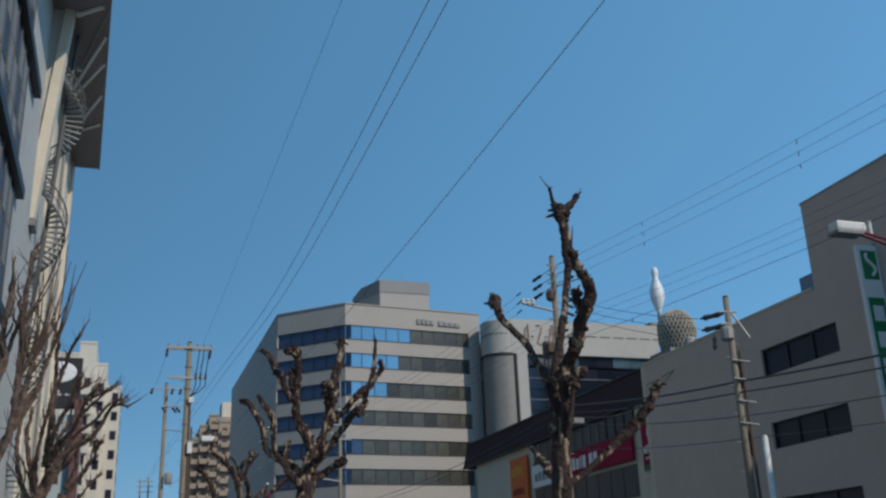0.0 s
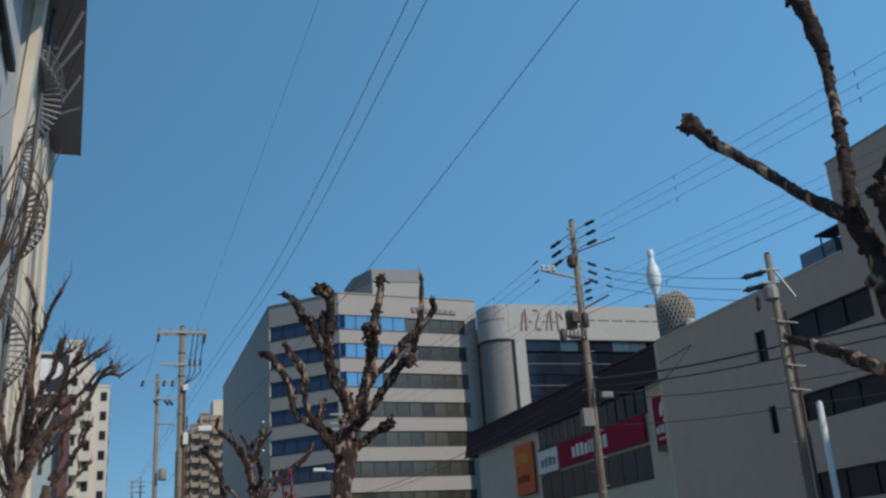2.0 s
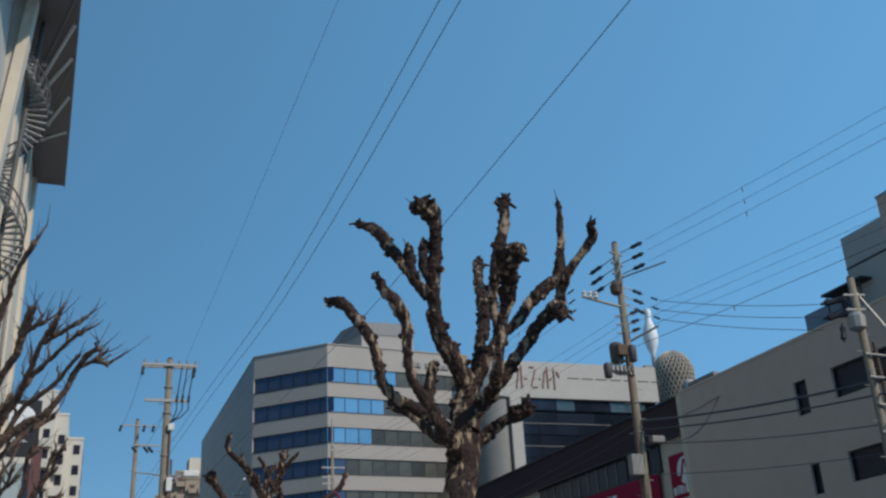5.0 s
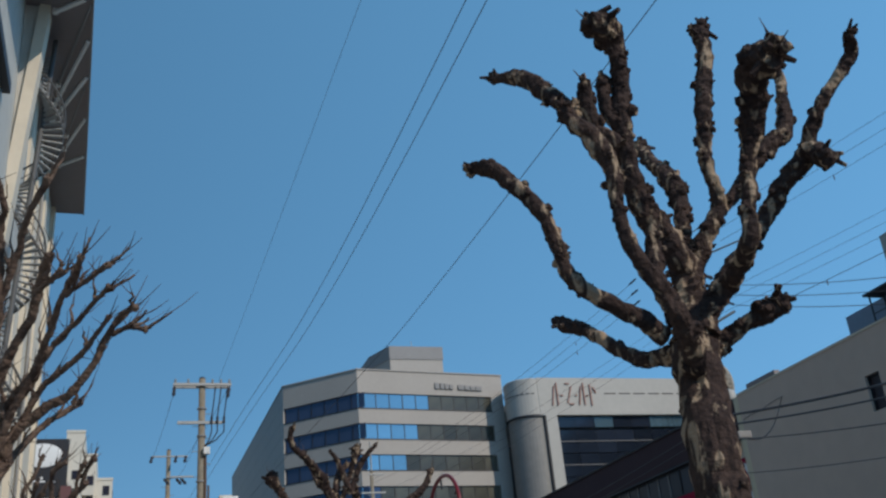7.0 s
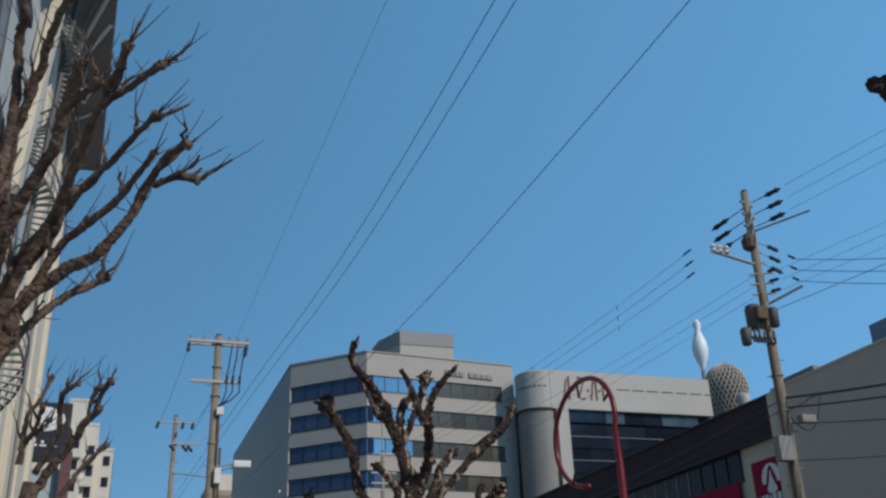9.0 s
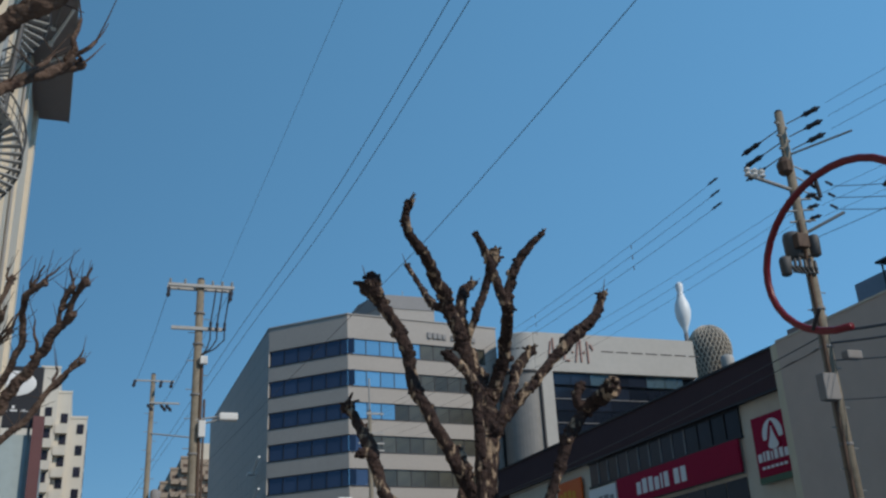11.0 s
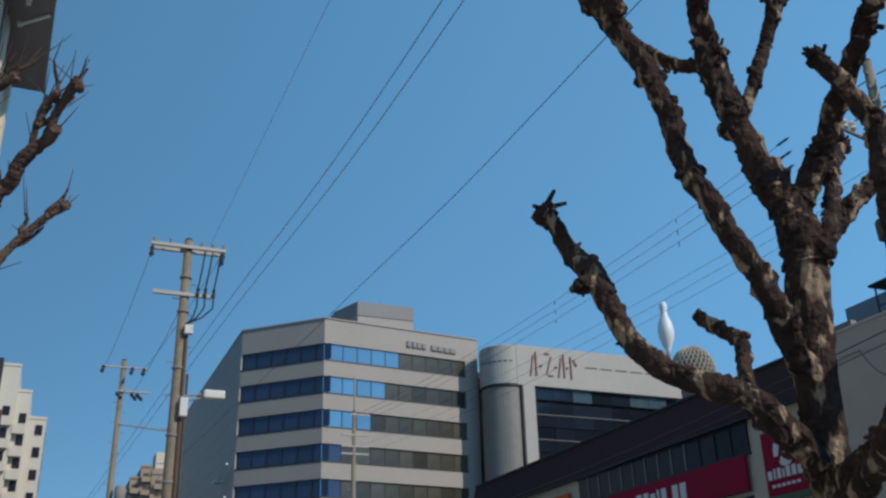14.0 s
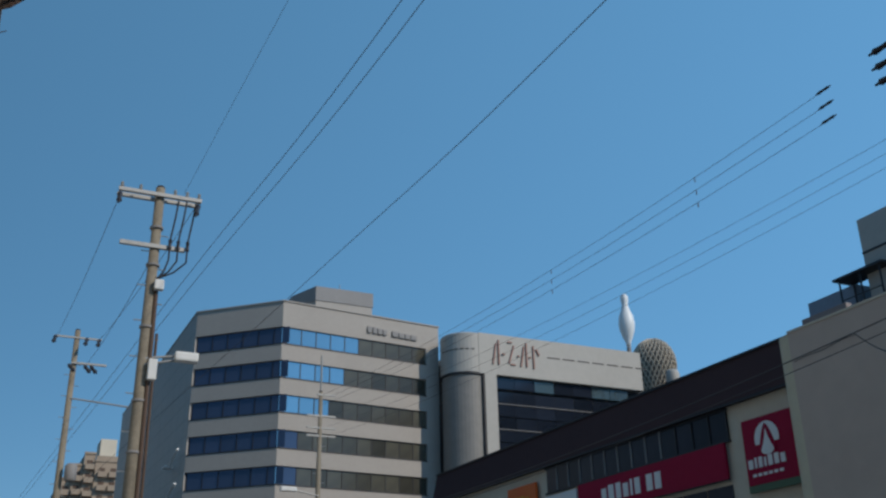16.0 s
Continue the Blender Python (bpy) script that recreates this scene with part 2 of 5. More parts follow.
def solo(name, bm, mat, label, category, group="", kind="", smooth=False):
    return tagged(new(name, mesh_of(name, bm, mat, smooth)), label, category, group, kind)


def wall_frame(p0, p1):
    """The frame of a facade: x along it from p0 to p1, y into the building, z up."""
    u = (Vector((*p1, 0)) - Vector((*p0, 0)))
    return pose(*p0, 0, 0, 0, math.degrees(math.atan2(u.y, u.x))), u.length


def on(m, x, y, z):
    return m @ Matrix.Translation((x, y, z))


# ---- the ground ----
g = bmesh.new()
bmesh.ops.create_grid(g, x_segments=8, y_segments=8, size=1500)
solo("ground", g, ASPHALT, "dark grey asphalt street running into the distance", "ground", kind="structure")
solo("pavement", cube(-4.6, 3.9, -40, 90, 0.0, 0.15), PAVING, "grey paved footway between two rows of trees", "pavement", kind="structure")
solo("pavement", cube(15.2, 29.6, -40, 90, 0.0, 0.15), PAVING, "grey paved footway before the beige shop building", "pavement", kind="structure")


# ---- office block with blue window bands ----
def office_block():
    t = thing("office_building", "grey concrete office block with long bands of blue and olive windows", "building")
    a, b, c, top = (17.5, 116.8), (24.6, 110.2), (42.4, 112.14), 34.7
    outline = [a, b, c, (42.2, 165), (17.0, 165)]
    core = [(18.0, 117.2), (24.8, 110.75), (41.5, 112.55), (41.9, 164.6), (17.4, 164.6)]
    # shade behind the window bands is put into this solid core's dark colour
    part("core", prism(bmesh.new(), core, 0.0, top - 0.6), FRAME_DARK, t, "solid core painted dark for the shade behind the windows")
    sill, pitch, high = 30.38, 3.4, 1.72
    part("parapet", prism(bmesh.new(), outline, sill + high, top), OFFICE, t)
    coping = [(17.38, 116.75), (24.56, 110.08), (42.45, 112.03), (42.3, 165.1), (16.9, 165.1)]
    part("coping", prism(bmesh.new(), coping, top, top + 0.12), OFFICE, t)
    for k in range(9):
        z1 = sill - pitch * k
        z0 = max(z1 - pitch + high, 0)
        part("spandrel", prism(bmesh.new(), outline, z0, z1), OFFICE, t)
    # pier at the end of the front, blank long side
    fm, fl = wall_frame(b, c)
    part("pier", box(bmesh.new(), 16.35, fl - 0.01, 0.003, 0.5, 0, top - 0.003, fm), OFFICE, t)
    side = part("side_wall", prism(bmesh.new(), [(17.47, 116.83), (17.95, 117.1), (17.5, 165), (16.95, 165)], 0, top - 0.004), OFFICE_SIDE, t, "blank tiled side wall")
    # courses and upright joints of the tiled side wall
    sm, sl = wall_frame((16.95, 165), (17.47, 116.83))
    for k in range(19):
        part("joint", box(bmesh.new(), 0.2, sl - 0.2, -0.006, 0.05, 1.2 + k * 1.75, 1.27 + k * 1.75, sm), GREY_DRUM, t)
    for k in range(14):
        part("joint", box(bmesh.new(), 1.5 + k * 3.4, 1.57 + k * 3.4, -0.004, 0.05, 0.5, top - 0.4, sm), GREY_DRUM, t)
    panes = {}
    for name, mat, w in (("sky", GLASS_SKY_REFLECTION, 1.55), ("dim", GLASS_BLUE, 1.55), ("olive", GLASS_OLIVE, 1.55), ("blue", GLASS_BLUE, 1.68)):
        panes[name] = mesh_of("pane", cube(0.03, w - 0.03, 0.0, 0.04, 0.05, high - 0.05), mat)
    mull = mesh_of("mullion", cube(-0.035, 0.035, -0.05, 0.06, 0, high), FRAME_DARK)
    cm, cl = wall_frame(a, b)
    n_c = 6
    for k in range(8):
        z = sill - pitch * k
        # first panes of a row carry the painted sky reflection, weaker lower down
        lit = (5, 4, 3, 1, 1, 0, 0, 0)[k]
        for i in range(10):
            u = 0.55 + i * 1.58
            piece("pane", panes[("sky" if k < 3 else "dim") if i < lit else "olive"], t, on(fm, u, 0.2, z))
            piece("mullion", mull, t, on(fm, u, 0.2, z))
        for i in range(n_c):
            u = 0.12 + i * 1.72
            piece("pane", panes["blue"], t, on(cm, u, 0.2, z))
            piece("mullion", mull, t, on(cm, u, 0.2, z))
    # corner panes where the two bands meet, sky reflection painted in
    cp = mesh_of("pane", cube(0.02, 0.52, 0.0, 0.04, 0.05, high - 0.05), GLASS_SKY_REFLECTION)
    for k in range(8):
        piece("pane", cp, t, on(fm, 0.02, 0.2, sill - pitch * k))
    # sill and head trims on the two glazed faces
    for k in range(8):
        for m, l in ((fm, 16.35), (cm, cl)):
            part("sill", box(bmesh.new(), 0.0, l, -0.05, 0.12, sill - pitch * k - 0.08, sill - pitch * k + 0.02, m), FRAME_DARK, t)
    # stair tower on the roof
    part("roof_tower", prism(bmesh.new(), [(31.9, 132.5), (33.5, 128), (40.8, 128), (40.8, 138), (31.9, 138)], top - 0.5, 42.0), OFFICE, t)
    part("tower_screen", prism(bmesh.new(), [(31.8, 132.5), (33.45, 127.9), (40.9, 127.9), (40.9, 138.1), (31.8, 138.1)], 42.0, 43.8), PENT, t, "darker grey screen round the roof tower")
    part("aerial", rod(bmesh.new(), (37.2, 130, 43.6), (37.2, 130, 45.2), 0.05), STEEL, t, "thin steel aerial")
    # lettering as plain bars: two groups
    for u, w in ((9.3, 0.5), (9.95, 0.45), (10.5, 0.5), (11.1, 0.45), (12.2, 0.7), (13.0, 0.65), (13.75, 0.6), (14.45, 0.7)):
        part("letter_bar", box(bmesh.new(), u, u + w, -0.18, -0.02, 33.05 - 0.02 * u, 33.62 - 0.02 * u + 0.06 * math.sin(u * 9), fm), PENT, t, "raised grey letter bar")
        part("letter_bar", box(bmesh.new(), u + 0.08, u + w - 0.12, -0.20, -0.02, 32.82, 33.0, fm), PENT, t, "raised grey letter bar")
    # steel fire stair at the back corner
    for z in (19.9, 16.6, 13.3, 10.0):
        part("stair_flight", rod(bmesh.new(), (16.75, 117.2, z + 0.9), (16.7, 121.6, z), 0.13, sides=4), STRUT, t, "white fire stair flight")
        part("stair_landing", cube(16.3, 17.2, 121.5, 122.8, z - 0.15, z + 0.02), STRUT, t)
    return t


office_block()


# ---- bowling hall ----
def bowling_hall():
    t = thing("bowling_hall", "pale grey clad bowling hall with rounded corner and dark ribbon glazing", "building")
    y, top = 107.3, 33.0
    cx, cy, r = 44.4, 109.9, 2.58
    part("front_wall", cube(44.75, 65.2, y, y + 2.0, 28.65, top), GREY_PANEL, t)
    part("corner_drum", lathe(bmesh.new(), [(r, 28.75), (r, top - 0.15), (r - 0.15, top)], 40, (cx, cy, 0)), GREY_PANEL, t, "rounded pale grey corner", smooth=False)
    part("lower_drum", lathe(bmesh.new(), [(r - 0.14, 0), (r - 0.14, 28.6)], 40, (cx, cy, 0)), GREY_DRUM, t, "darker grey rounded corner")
    part("drum_band", lathe(bmesh.new(), [(r - 0.02, 28.5), (r + 0.05, 28.52), (r + 0.05, 28.72), (r - 0.02, 28.75)], 40, (cx, cy, 0)), FRAME_DARK, t)
    part("pier", cube(45.35, 46.7, y - 0.05, y + 1.5, 0, 28.65), GREY_PANEL, t)
    part("pier_edge", cube(45.15, 45.35, y - 0.02, y + 1.0, 0, 28.6), FRAME_DARK, t)
    part("body", cube(46.6, 84, y + 0.9, 140, 0, 28.62), FRAME_DARK, t)
    part("roof", cube(45, 65.2, y + 0.8, 140, top - 0.9, top - 0.2), GREY_PANEL, t)
    # glazing rows; three top panes have a mirrored sky painted in
    row = {True: mesh_of("pane", cube(0.04, 2.36, 0, 0.05, 0.04, 1.26), GLASS_SKY_REFLECTION), False: mesh_of("pane", cube(0.04, 2.36, 0, 0.05, 0.04, 1.26), GLASS_NAVY)}
    bar = mesh_of("transom", cube(0, 18, -0.05, 0.08, -0.03, 0.03), PENT)
    for k in range(12):
        z = 27.3 - k * 1.32 - (0.25 if k else 0)
        for i in range(7):
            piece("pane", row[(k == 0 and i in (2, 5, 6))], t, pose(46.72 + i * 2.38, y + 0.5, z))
        if k % 2:
            piece("transom", bar, t, pose(46.7, y + 0.45, z))
    # dashed groove line under the parapet
    x = 53.0
    while x < 64.5:
        part("groove", cube(x, x + 1.5, y - 0.03, y + 0.02, 31.08, 31.2), FRAME_DARK, t)
        x += 1.9
    for k in range(7):
        ang = radians(185 + k * 13)
        part("groove", box(bmesh.new(), -0.2, 0.2, -0.03, 0.03, 31.1, 31.2, pose(cx + r * math.cos(ang), cy + r * math.sin(ang), 0, 0, 0, math.degrees(ang) + 90)), FRAME_DARK, t)
    # tall thin sign strokes, upright, slanted and short
    for xa, za, xb, zb, w in ((46.35, 29.75, 46.75, 32.0, 0.15), (47.05, 29.75, 47.05, 32.4, 0.15), (47.45, 30.9, 47.75, 30.9, 0.2), (48.15, 32.3, 48.7, 32.3, 0.14), (48.9, 32.0, 48.25, 30.0, 0.15),
                              (48.45, 29.9, 49.0, 29.9, 0.14), (49.3, 30.9, 49.5, 30.9, 0.2), (49.7, 29.8, 50.1, 32.0, 0.15), (50.4, 29.8, 50.4, 32.4, 0.15), (50.7, 30.9, 50.9, 30.9, 0.2),
                              (51.25, 29.7, 51.25, 32.2, 0.15), (51.6, 31.9, 51.95, 31.2, 0.15)):
        way = Vector((xb - xa, 0, zb - za))
        m = Matrix.Translation((xa, y - 0.08, za)) @ way.to_track_quat("X", "Y").to_matrix().to_4x4()
        part("letter_bar", box(bmesh.new(), 0, way.length, -0.07, 0.07, -w / 2, w / 2, m), BRICK_RED, t, "thin brick-red sign stroke")
    return t


bowling_hall()

pin = solo("bowling_pin", lathe(bmesh.new(), [(0.28, 38.9), (0.34, 39.6), (0.62, 40.2), (0.98, 41.3), (1.08, 42.2), (0.95, 43.2), (0.6, 44.1), (0.42, 44.7), (0.4, 45.0), (0.52, 45.5), (0.5, 46.0), (0.3, 46.35), (0.05, 46.45)], 24, (74.7, 122, 0)),
           PIN_WHITE, "giant white bowling pin standing on a roof post", "bowling pin", smooth=True)
post = thing("pin_support", "dark grey steel post carrying the giant pin", "support")
part("post", rod(bmesh.new(), (74.7, 122, 28.6), (74.7, 122, 38.95), 0.3), PENT, post)
part("base", cube(72.2, 75.3, 120.5, 123.5, 36.6, 37.4), PENT, post)


def lattice_dome():
    t = thing("lattice_dome", "tan basket-weave dome on the bowling hall roof", "dome", (72.4, 114.2, 0))
    prof = [(1.9, 28.6), (2.2, 31.0), (2.5, 32.8), (2.68, 34.0), (2.6, 35.0), (2.3, 35.9), (1.75, 36.7), (1.0, 37.25), (0.5, 37.42), (0.1, 37.5)]
    part("backing", lathe(bmesh.new(), [(max(r - 0.1, 0.03), z - 0.03) for r, z in prof], 32), LATTICE_DARK, t, smooth=True)

    def at(z):
        for (r0, z0), (r1, z1) in zip(prof, prof[1:]):
            if z <= z1:
                return r0 + (r1 - r0) * (z - z0) / (z1 - z0)
        return 0.1
    bm = bmesh.new()
    for s in (1, -1):
        for k in range(28):
            pts = []
            for j in range(28):
                z = 29 + 8.3 * j / 27
                a = 2 * math.pi * k / 28 + s * (z - 29) * 0.19
                pts.append(Vector((at(z) * math.cos(a), at(z) * math.sin(a), z)))
            tube(bm, pts, [0.1] * 28, 4)
    part("weave", bm, LATTICE, t)
    return t


lattice_dome()
tank = solo("roof_tank", lathe(bmesh.new(), [(0.8, 28.6), (0.8, 31.9), (0.65, 32.3), (0.1, 32.5)], 20, (71.6, 109.9, 0)), GREY_PANEL, "round pale grey water tank beside the dome", "tank", smooth=True)


# ---- shop building with dark roof and crimson signs ----
def shop_building():
    t = thing("shop_building", "low cream shop building with dark mansard roof and crimson signs", "building")
    x = 33.9
    part("wall", cube(x, 60, 48, 92, 0, 13.3), CREAM, t)
    bm = bmesh.new()
    prof = [(x - 0.35, 13.15), (x - 0.3, 13.5), (x + 0.15, 15.5), (x + 2, 15.55), (x + 2, 13.15)]
    v0, v1 = [bm.verts.new((px, 48, pz)) for px, pz in prof], [bm.verts.new((px, 95, pz)) for px, pz in prof]
    bm.faces.new(v0), bm.faces.new(v1[::-1])
    for i in range(5):
        bm.faces.new((v0[i], v1[i], v1[(i + 1) % 5], v0[(i + 1) % 5]))
    part("mansard", bm, DARK_ROOF, t, "dark brown mansard fascia")
    part("gutter", cube(x - 0.42, x - 0.3, 48, 95, 13.1, 13.22), FRAME_DARK, t)
    part("ridge_cap", cube(x + 0.05, x + 0.4, 48, 95, 15.5, 15.62), FRAME_DARK, t)
    pane = mesh_of("pane", cube(0, 0.04, 0.06, 1.32, 0, 1.5), GLASS_DARK)
    frame_bar = mesh_of("mullion", cube(-0.05, 0.06, -0.06, 0.06, -0.05, 1.55), FRAME_DARK)
    light_bar = mesh_of("mullion", cube(-0.05, 0.06, -0.05, 0.05, -0.05, 1.55), PENT)
    for i in range(13):
        piece("pane", pane, t, pose(x - 0.08, 59.35 + i * 1.38, 11.5))
        piece("mullion", light_bar if i > 3 else frame_bar, t, pose(x - 0.09, 59.35 + i * 1.38, 11.5))
    part("window_head", cube(x - 0.14, x - 0.003, 59.25, 77.4, 13.0, 13.1), FRAME_DARK, t)
    part("window_sill", cube(x - 0.16, x - 0.003, 59.25, 77.4, 11.38, 11.5), FRAME_DARK, t)
    lower = mesh_of("pane", cube(0, 0.04, 0.05, 1.95, 0, 2.2), GLASS_DARK)
    for i in range(9):
        piece("pane", lower, t, pose(x - 0.06, 59.5 + i * 2, 7.1))
    return t


shop_building()


def sign(name, label, y0, y1, z0, z1, mat, x=33.72, depth=0.16):
    t = thing(name, label, "sign")
    part("panel", cube(x - depth, x, y0, y1, z0, z1, bevel=0.02), mat, t)
    part("rim", cube(x - depth + 0.03, x - 0.01, y0 - 0.05, y1 + 0.05, z0 - 0.05, z0), FRAME_DARK, t)
    return t


def letter_row(t, y, z, h, widths, mat, x, gap=0.22):
    """A row of plain upright bars in place of lettering; it runs towards smaller y."""
    for k, w in enumerate(widths):
        if w < 0:
            y += w
            continue
        part("letter_bar", cube(x - 0.03, x, y - w, y, z, z + h * (1.0 if k % 3 else 0.86)), mat, t, "plain lettering bar")
        y -= w + gap


def plate(pts, x0, x1):
    """A flat shape in the y-z plane with some thickness."""
    bm = bmesh.new()
    a, b = [bm.verts.new((x0, y, z)) for y, z in pts], [bm.verts.new((x1, y, z)) for y, z in pts]
    n = len(pts)
    bm.faces.new(a), bm.faces.new(b[::-1])
    for i in range(n):
        bm.faces.new((a[i], a[(i + 1) % n], b[(i + 1) % n], b[i]))
    return bm


long_sign = sign("long_sign", "long crimson shop sign with white lettering bars under the windows", 59.5, 73.2, 9.55, 11.35, CRIMSON)
letter_row(long_sign, 70.6, 9.95, 0.9, (0.5, 0.55, 0.5, 0.5, 0.2, 0.5, -0.4, 0.55, 0.55), SIGN_WHITE, 33.56)
white_sign = sign("white_sign", "white shop sign with dark bars beside the crimson one", 73.4, 77.2, 9.4, 11.2, SIGN_WHITE)
letter_row(white_sign, 76.6, 9.9, 0.7, (0.6, 0.5, 0.6, 0.5), PENT, 33.56)
orange_sign = sign("orange_sign", "orange and yellow shop sign on the cream wall", 78.3, 82.2, 8.2, 12.4, SIGN_ORANGE)
letter_row(orange_sign, 81.8, 10.8, 0.9, (0.5, 0.45, 0.5, 0.45), material("amber lettering", (0.75, 0.36, 0.04), bump=0), 33.56)
letter_row(orange_sign, 81.6, 9.2, 0.6, (0.45, 0.4, 0.45, 0.4), material("dark red lettering", (0.25, 0.03, 0.01), bump=0), 33.56)

square_sign = sign("square_sign", "square crimson shop sign with a white leaf emblem and lettering bars", 54.7, 58.1, 8.95, 12.1, CRIMSON, x=33.75)
part("green_strip", cube(33.58, 33.74, 54.7, 58.1, 8.62, 8.93), material("dull green strip", (0.10, 0.16, 0.10), bump=0), square_sign, "dull green strip below the panel")
dome = [(56.45 + 0.82 * math.cos(radians(a)), 11.0 + 0.82 * math.sin(radians(a))) for a in range(-15, 196, 10)]
part("emblem", plate(dome, 33.56, 33.588), SIGN_WHITE, square_sign, "white half-round emblem")
tent = [(56.45 + k * 0.062, 11.72 - abs(k) ** 1.6 * 0.034) for k in range(-9, 10)] + [(57.0, 10.3), (55.9, 10.3)]
part("emblem_fold", plate(tent, 33.545, 33.559), CRIMSON, square_sign, "crimson fold across the emblem")
drop = [(56.45 + s * (0.03 + 0.40 * (k / 9) ** 1.5), 11.42 - 0.95 * k / 9) for s, ks in ((1, range(10)), (-1, range(9, -1, -1))) for k in ks]
drop[10:10] = [(56.45 + 0.43 * math.cos(radians(a)), 10.47 - 0.24 * math.sin(radians(a))) for a in range(20, 180, 20)]
part("emblem_drop", plate(drop, 33.53, 33.544), SIGN_WHITE, square_sign, "white drop-shaped emblem")
letter_row(square_sign, 57.9, 9.72, 0.5, (0.32, 0.14, 0.26, 0.14, 0.3, 0.3, 0.3), SIGN_WHITE, 33.58, 0.12)
for k in range(6):
    part("letter_bar", cube(33.56, 33.585, 57.45 - k * 0.36, 57.7 - k * 0.36, 9.32, 9.46), SIGN_WHITE, square_sign, "small pale letter bar")


# ---- beige building ----
def beige_building():
    t = thing("beige_building", "plain beige rendered building with a stepped roof and few dark windows", "building")
    x = 30.0
    r = 1.3
    outline = [(x, -40), (70, -40), (70, 51.9)] + [(x + r - r * math.sin(a), 51.9 - r + r * math.cos(a)) for a in [radians(k * 9) for k in range(11)]]
    holes = [(33.5, 39.1, 10.85, 12.18), (40.75, 41.6, 10.65, 12.18), (33.6, 39.1, 7.35, 8.6), (40.9, 41.5, 7.2, 8.5), (33.6, 39.1, 3.8, 5.1), (27.5, 31.0, 10.85, 12.18), (27.5, 31.0, 7.35, 8.6)]
    # wall in strips so that each opening goes right through the outer leaf
    back = [(x + 0.3, -39.5), (69.5, -39.5), (69.5, 51.3)] + [(x + 0.3 + r - r * math.sin(a), 51.4 - r + r * math.cos(a)) for a in [radians(k * 18) for k in range(6)]]
    # no rooms inside: a solid body whose dark colour stands for unlit interiors
    part("core", prism(bmesh.new(), back, 0, 13.6), FRAME_DARK, t, "solid core painted dark in place of unlit rooms")
    ys = sorted({-40.0, 50.6} | {h[0] for h in holes} | {h[1] for h in holes})
    for y0, y1 in zip(ys, ys[1:]):
        cuts = sorted((h[2], h[3]) for h in holes if h[0] <= y0 and h[1] >= y1)
        z = 0.0
        for c0, c1 in cuts + [(14.0, 14.0)]:
            part("wall_panel", cube(x, x + 0.3, y0, y1, z, c0), BEIGE, t)
            z = c1
    part("rounded_corner", prism(bmesh.new(), [(x + r - r * math.sin(a), 51.9 - r + r * math.cos(a)) for a in [radians(k * 9) for k in range(11)]] + [(x + 0.25, 50.6), (x + 0.25, 50.4), (x + r, 51.2)], 0, 14.0), SUNLIT_BEIGE, t, "rounded wall end, reflected sunlight painted in yellowish")
    part("far_wall", cube(x + r, 70, 51.6, 51.9, 0, 14.0), BEIGE, t)
    part("roof", cube(x + 0.3, 69.9, -39.9, 50.6, 13.6, 13.85), GREY_DRUM, t)
    part("coping", cube(x - 0.04, x + 0.34, 34.6, 50.6, 14.0, 14.1), CREAM, t)
    part("upper_storey", cube(x + 0.002, 60, -30, 34.5, 14.0, 18.1), BEIGE, t)
    part("upper_coping", cube(x - 0.03, 60, -30, 34.53, 18.1, 18.2), OFFICE, t)
    for k, (y0, y1, z0, z1) in enumerate(holes):
        wnd = part("window", cube(x + 0.2, x + 0.24, y0 + 0.05, y1 - 0.05, z0 + 0.05, z1 - 0.05), GLASS_DARK, t, "dark window pane")
        bm = bmesh.new()
        box(bm, x + 0.12, x + 0.26, y0, y1, z0, z0 + 0.07), box(bm, x + 0.12, x + 0.26, y0, y1, z1 - 0.07, z1)
        box(bm, x + 0.12, x + 0.26, y0, y0 + 0.07, z0 + 0.07, z1 - 0.07), box(bm, x + 0.12, x + 0.26, y1 - 0.07, y1, z0 + 0.07, z1 - 0.07)
        n = round((y1 - y0) / 1.8)
        for i in range(1, n):
            yy = y0 + (y1 - y0) * i / n
            box(bm, x + 0.13, x + 0.25, yy - 0.04, yy + 0.04, z0 + 0.07, z1 - 0.07)
        part("frame", bm, FRAME_DARK, wnd)
    return t


beige_building()
solo("roof_box", cube(30.0, 30.32, 47.3, 49.7, 14.1, 14.34, bevel=0.02), SOFFIT, "long low dark box lying on the beige parapet", "roof box")
back = thing("grey_block", "grey building with sheet metal housing on its roof", "building")
part("wall", cube(76, 110, 40, 93.5, 0, 33.2), GREY_DRUM, back)
part("roof_housing", cube(77, 84, 86.5, 93, 33.2, 35.7), BLUE_BOX, back, "blue-grey sheet metal housing")
part("roof_block", cube(76.2, 100, 45, 84.2, 33.2, 41.6), GREY_PANEL, back, "pale grey roof block")
part("block_band", cube(76.12, 76.2, 45, 84.2, 37.9, 38.1), FRAME_DARK, back)
shed = thing("roof_canopy", "small dark open canopy on posts above the grey roof", "canopy")
for yy in (81.6, 84.0, 86.6):
    for xx in (74.9, 76.9):
        part("post", rod(bmesh.new(), (xx, yy, 32.0 if xx < 76 else 33.2), (xx, yy, 35.6), 0.1), FRAME_DARK, shed)
part("roof_sheet", box(bmesh.new(), 74.6, 77.3, 81.0, 87.2, -0.12, 0.12, Matrix.Translation((0, 0, 35.85)) @ Matrix.Rotation(0.0, 4, "X")), FRAME_DARK, shed)
part("deck", cube(74.6, 77.0, 81.0, 87.0, 31.7, 32.0), FRAME_DARK, shed)
part("rail", rod(bmesh.new(), (74.9, 81.6, 33.6), (74.9, 86.6, 33.6), 0.06), FRAME_DARK, shed)

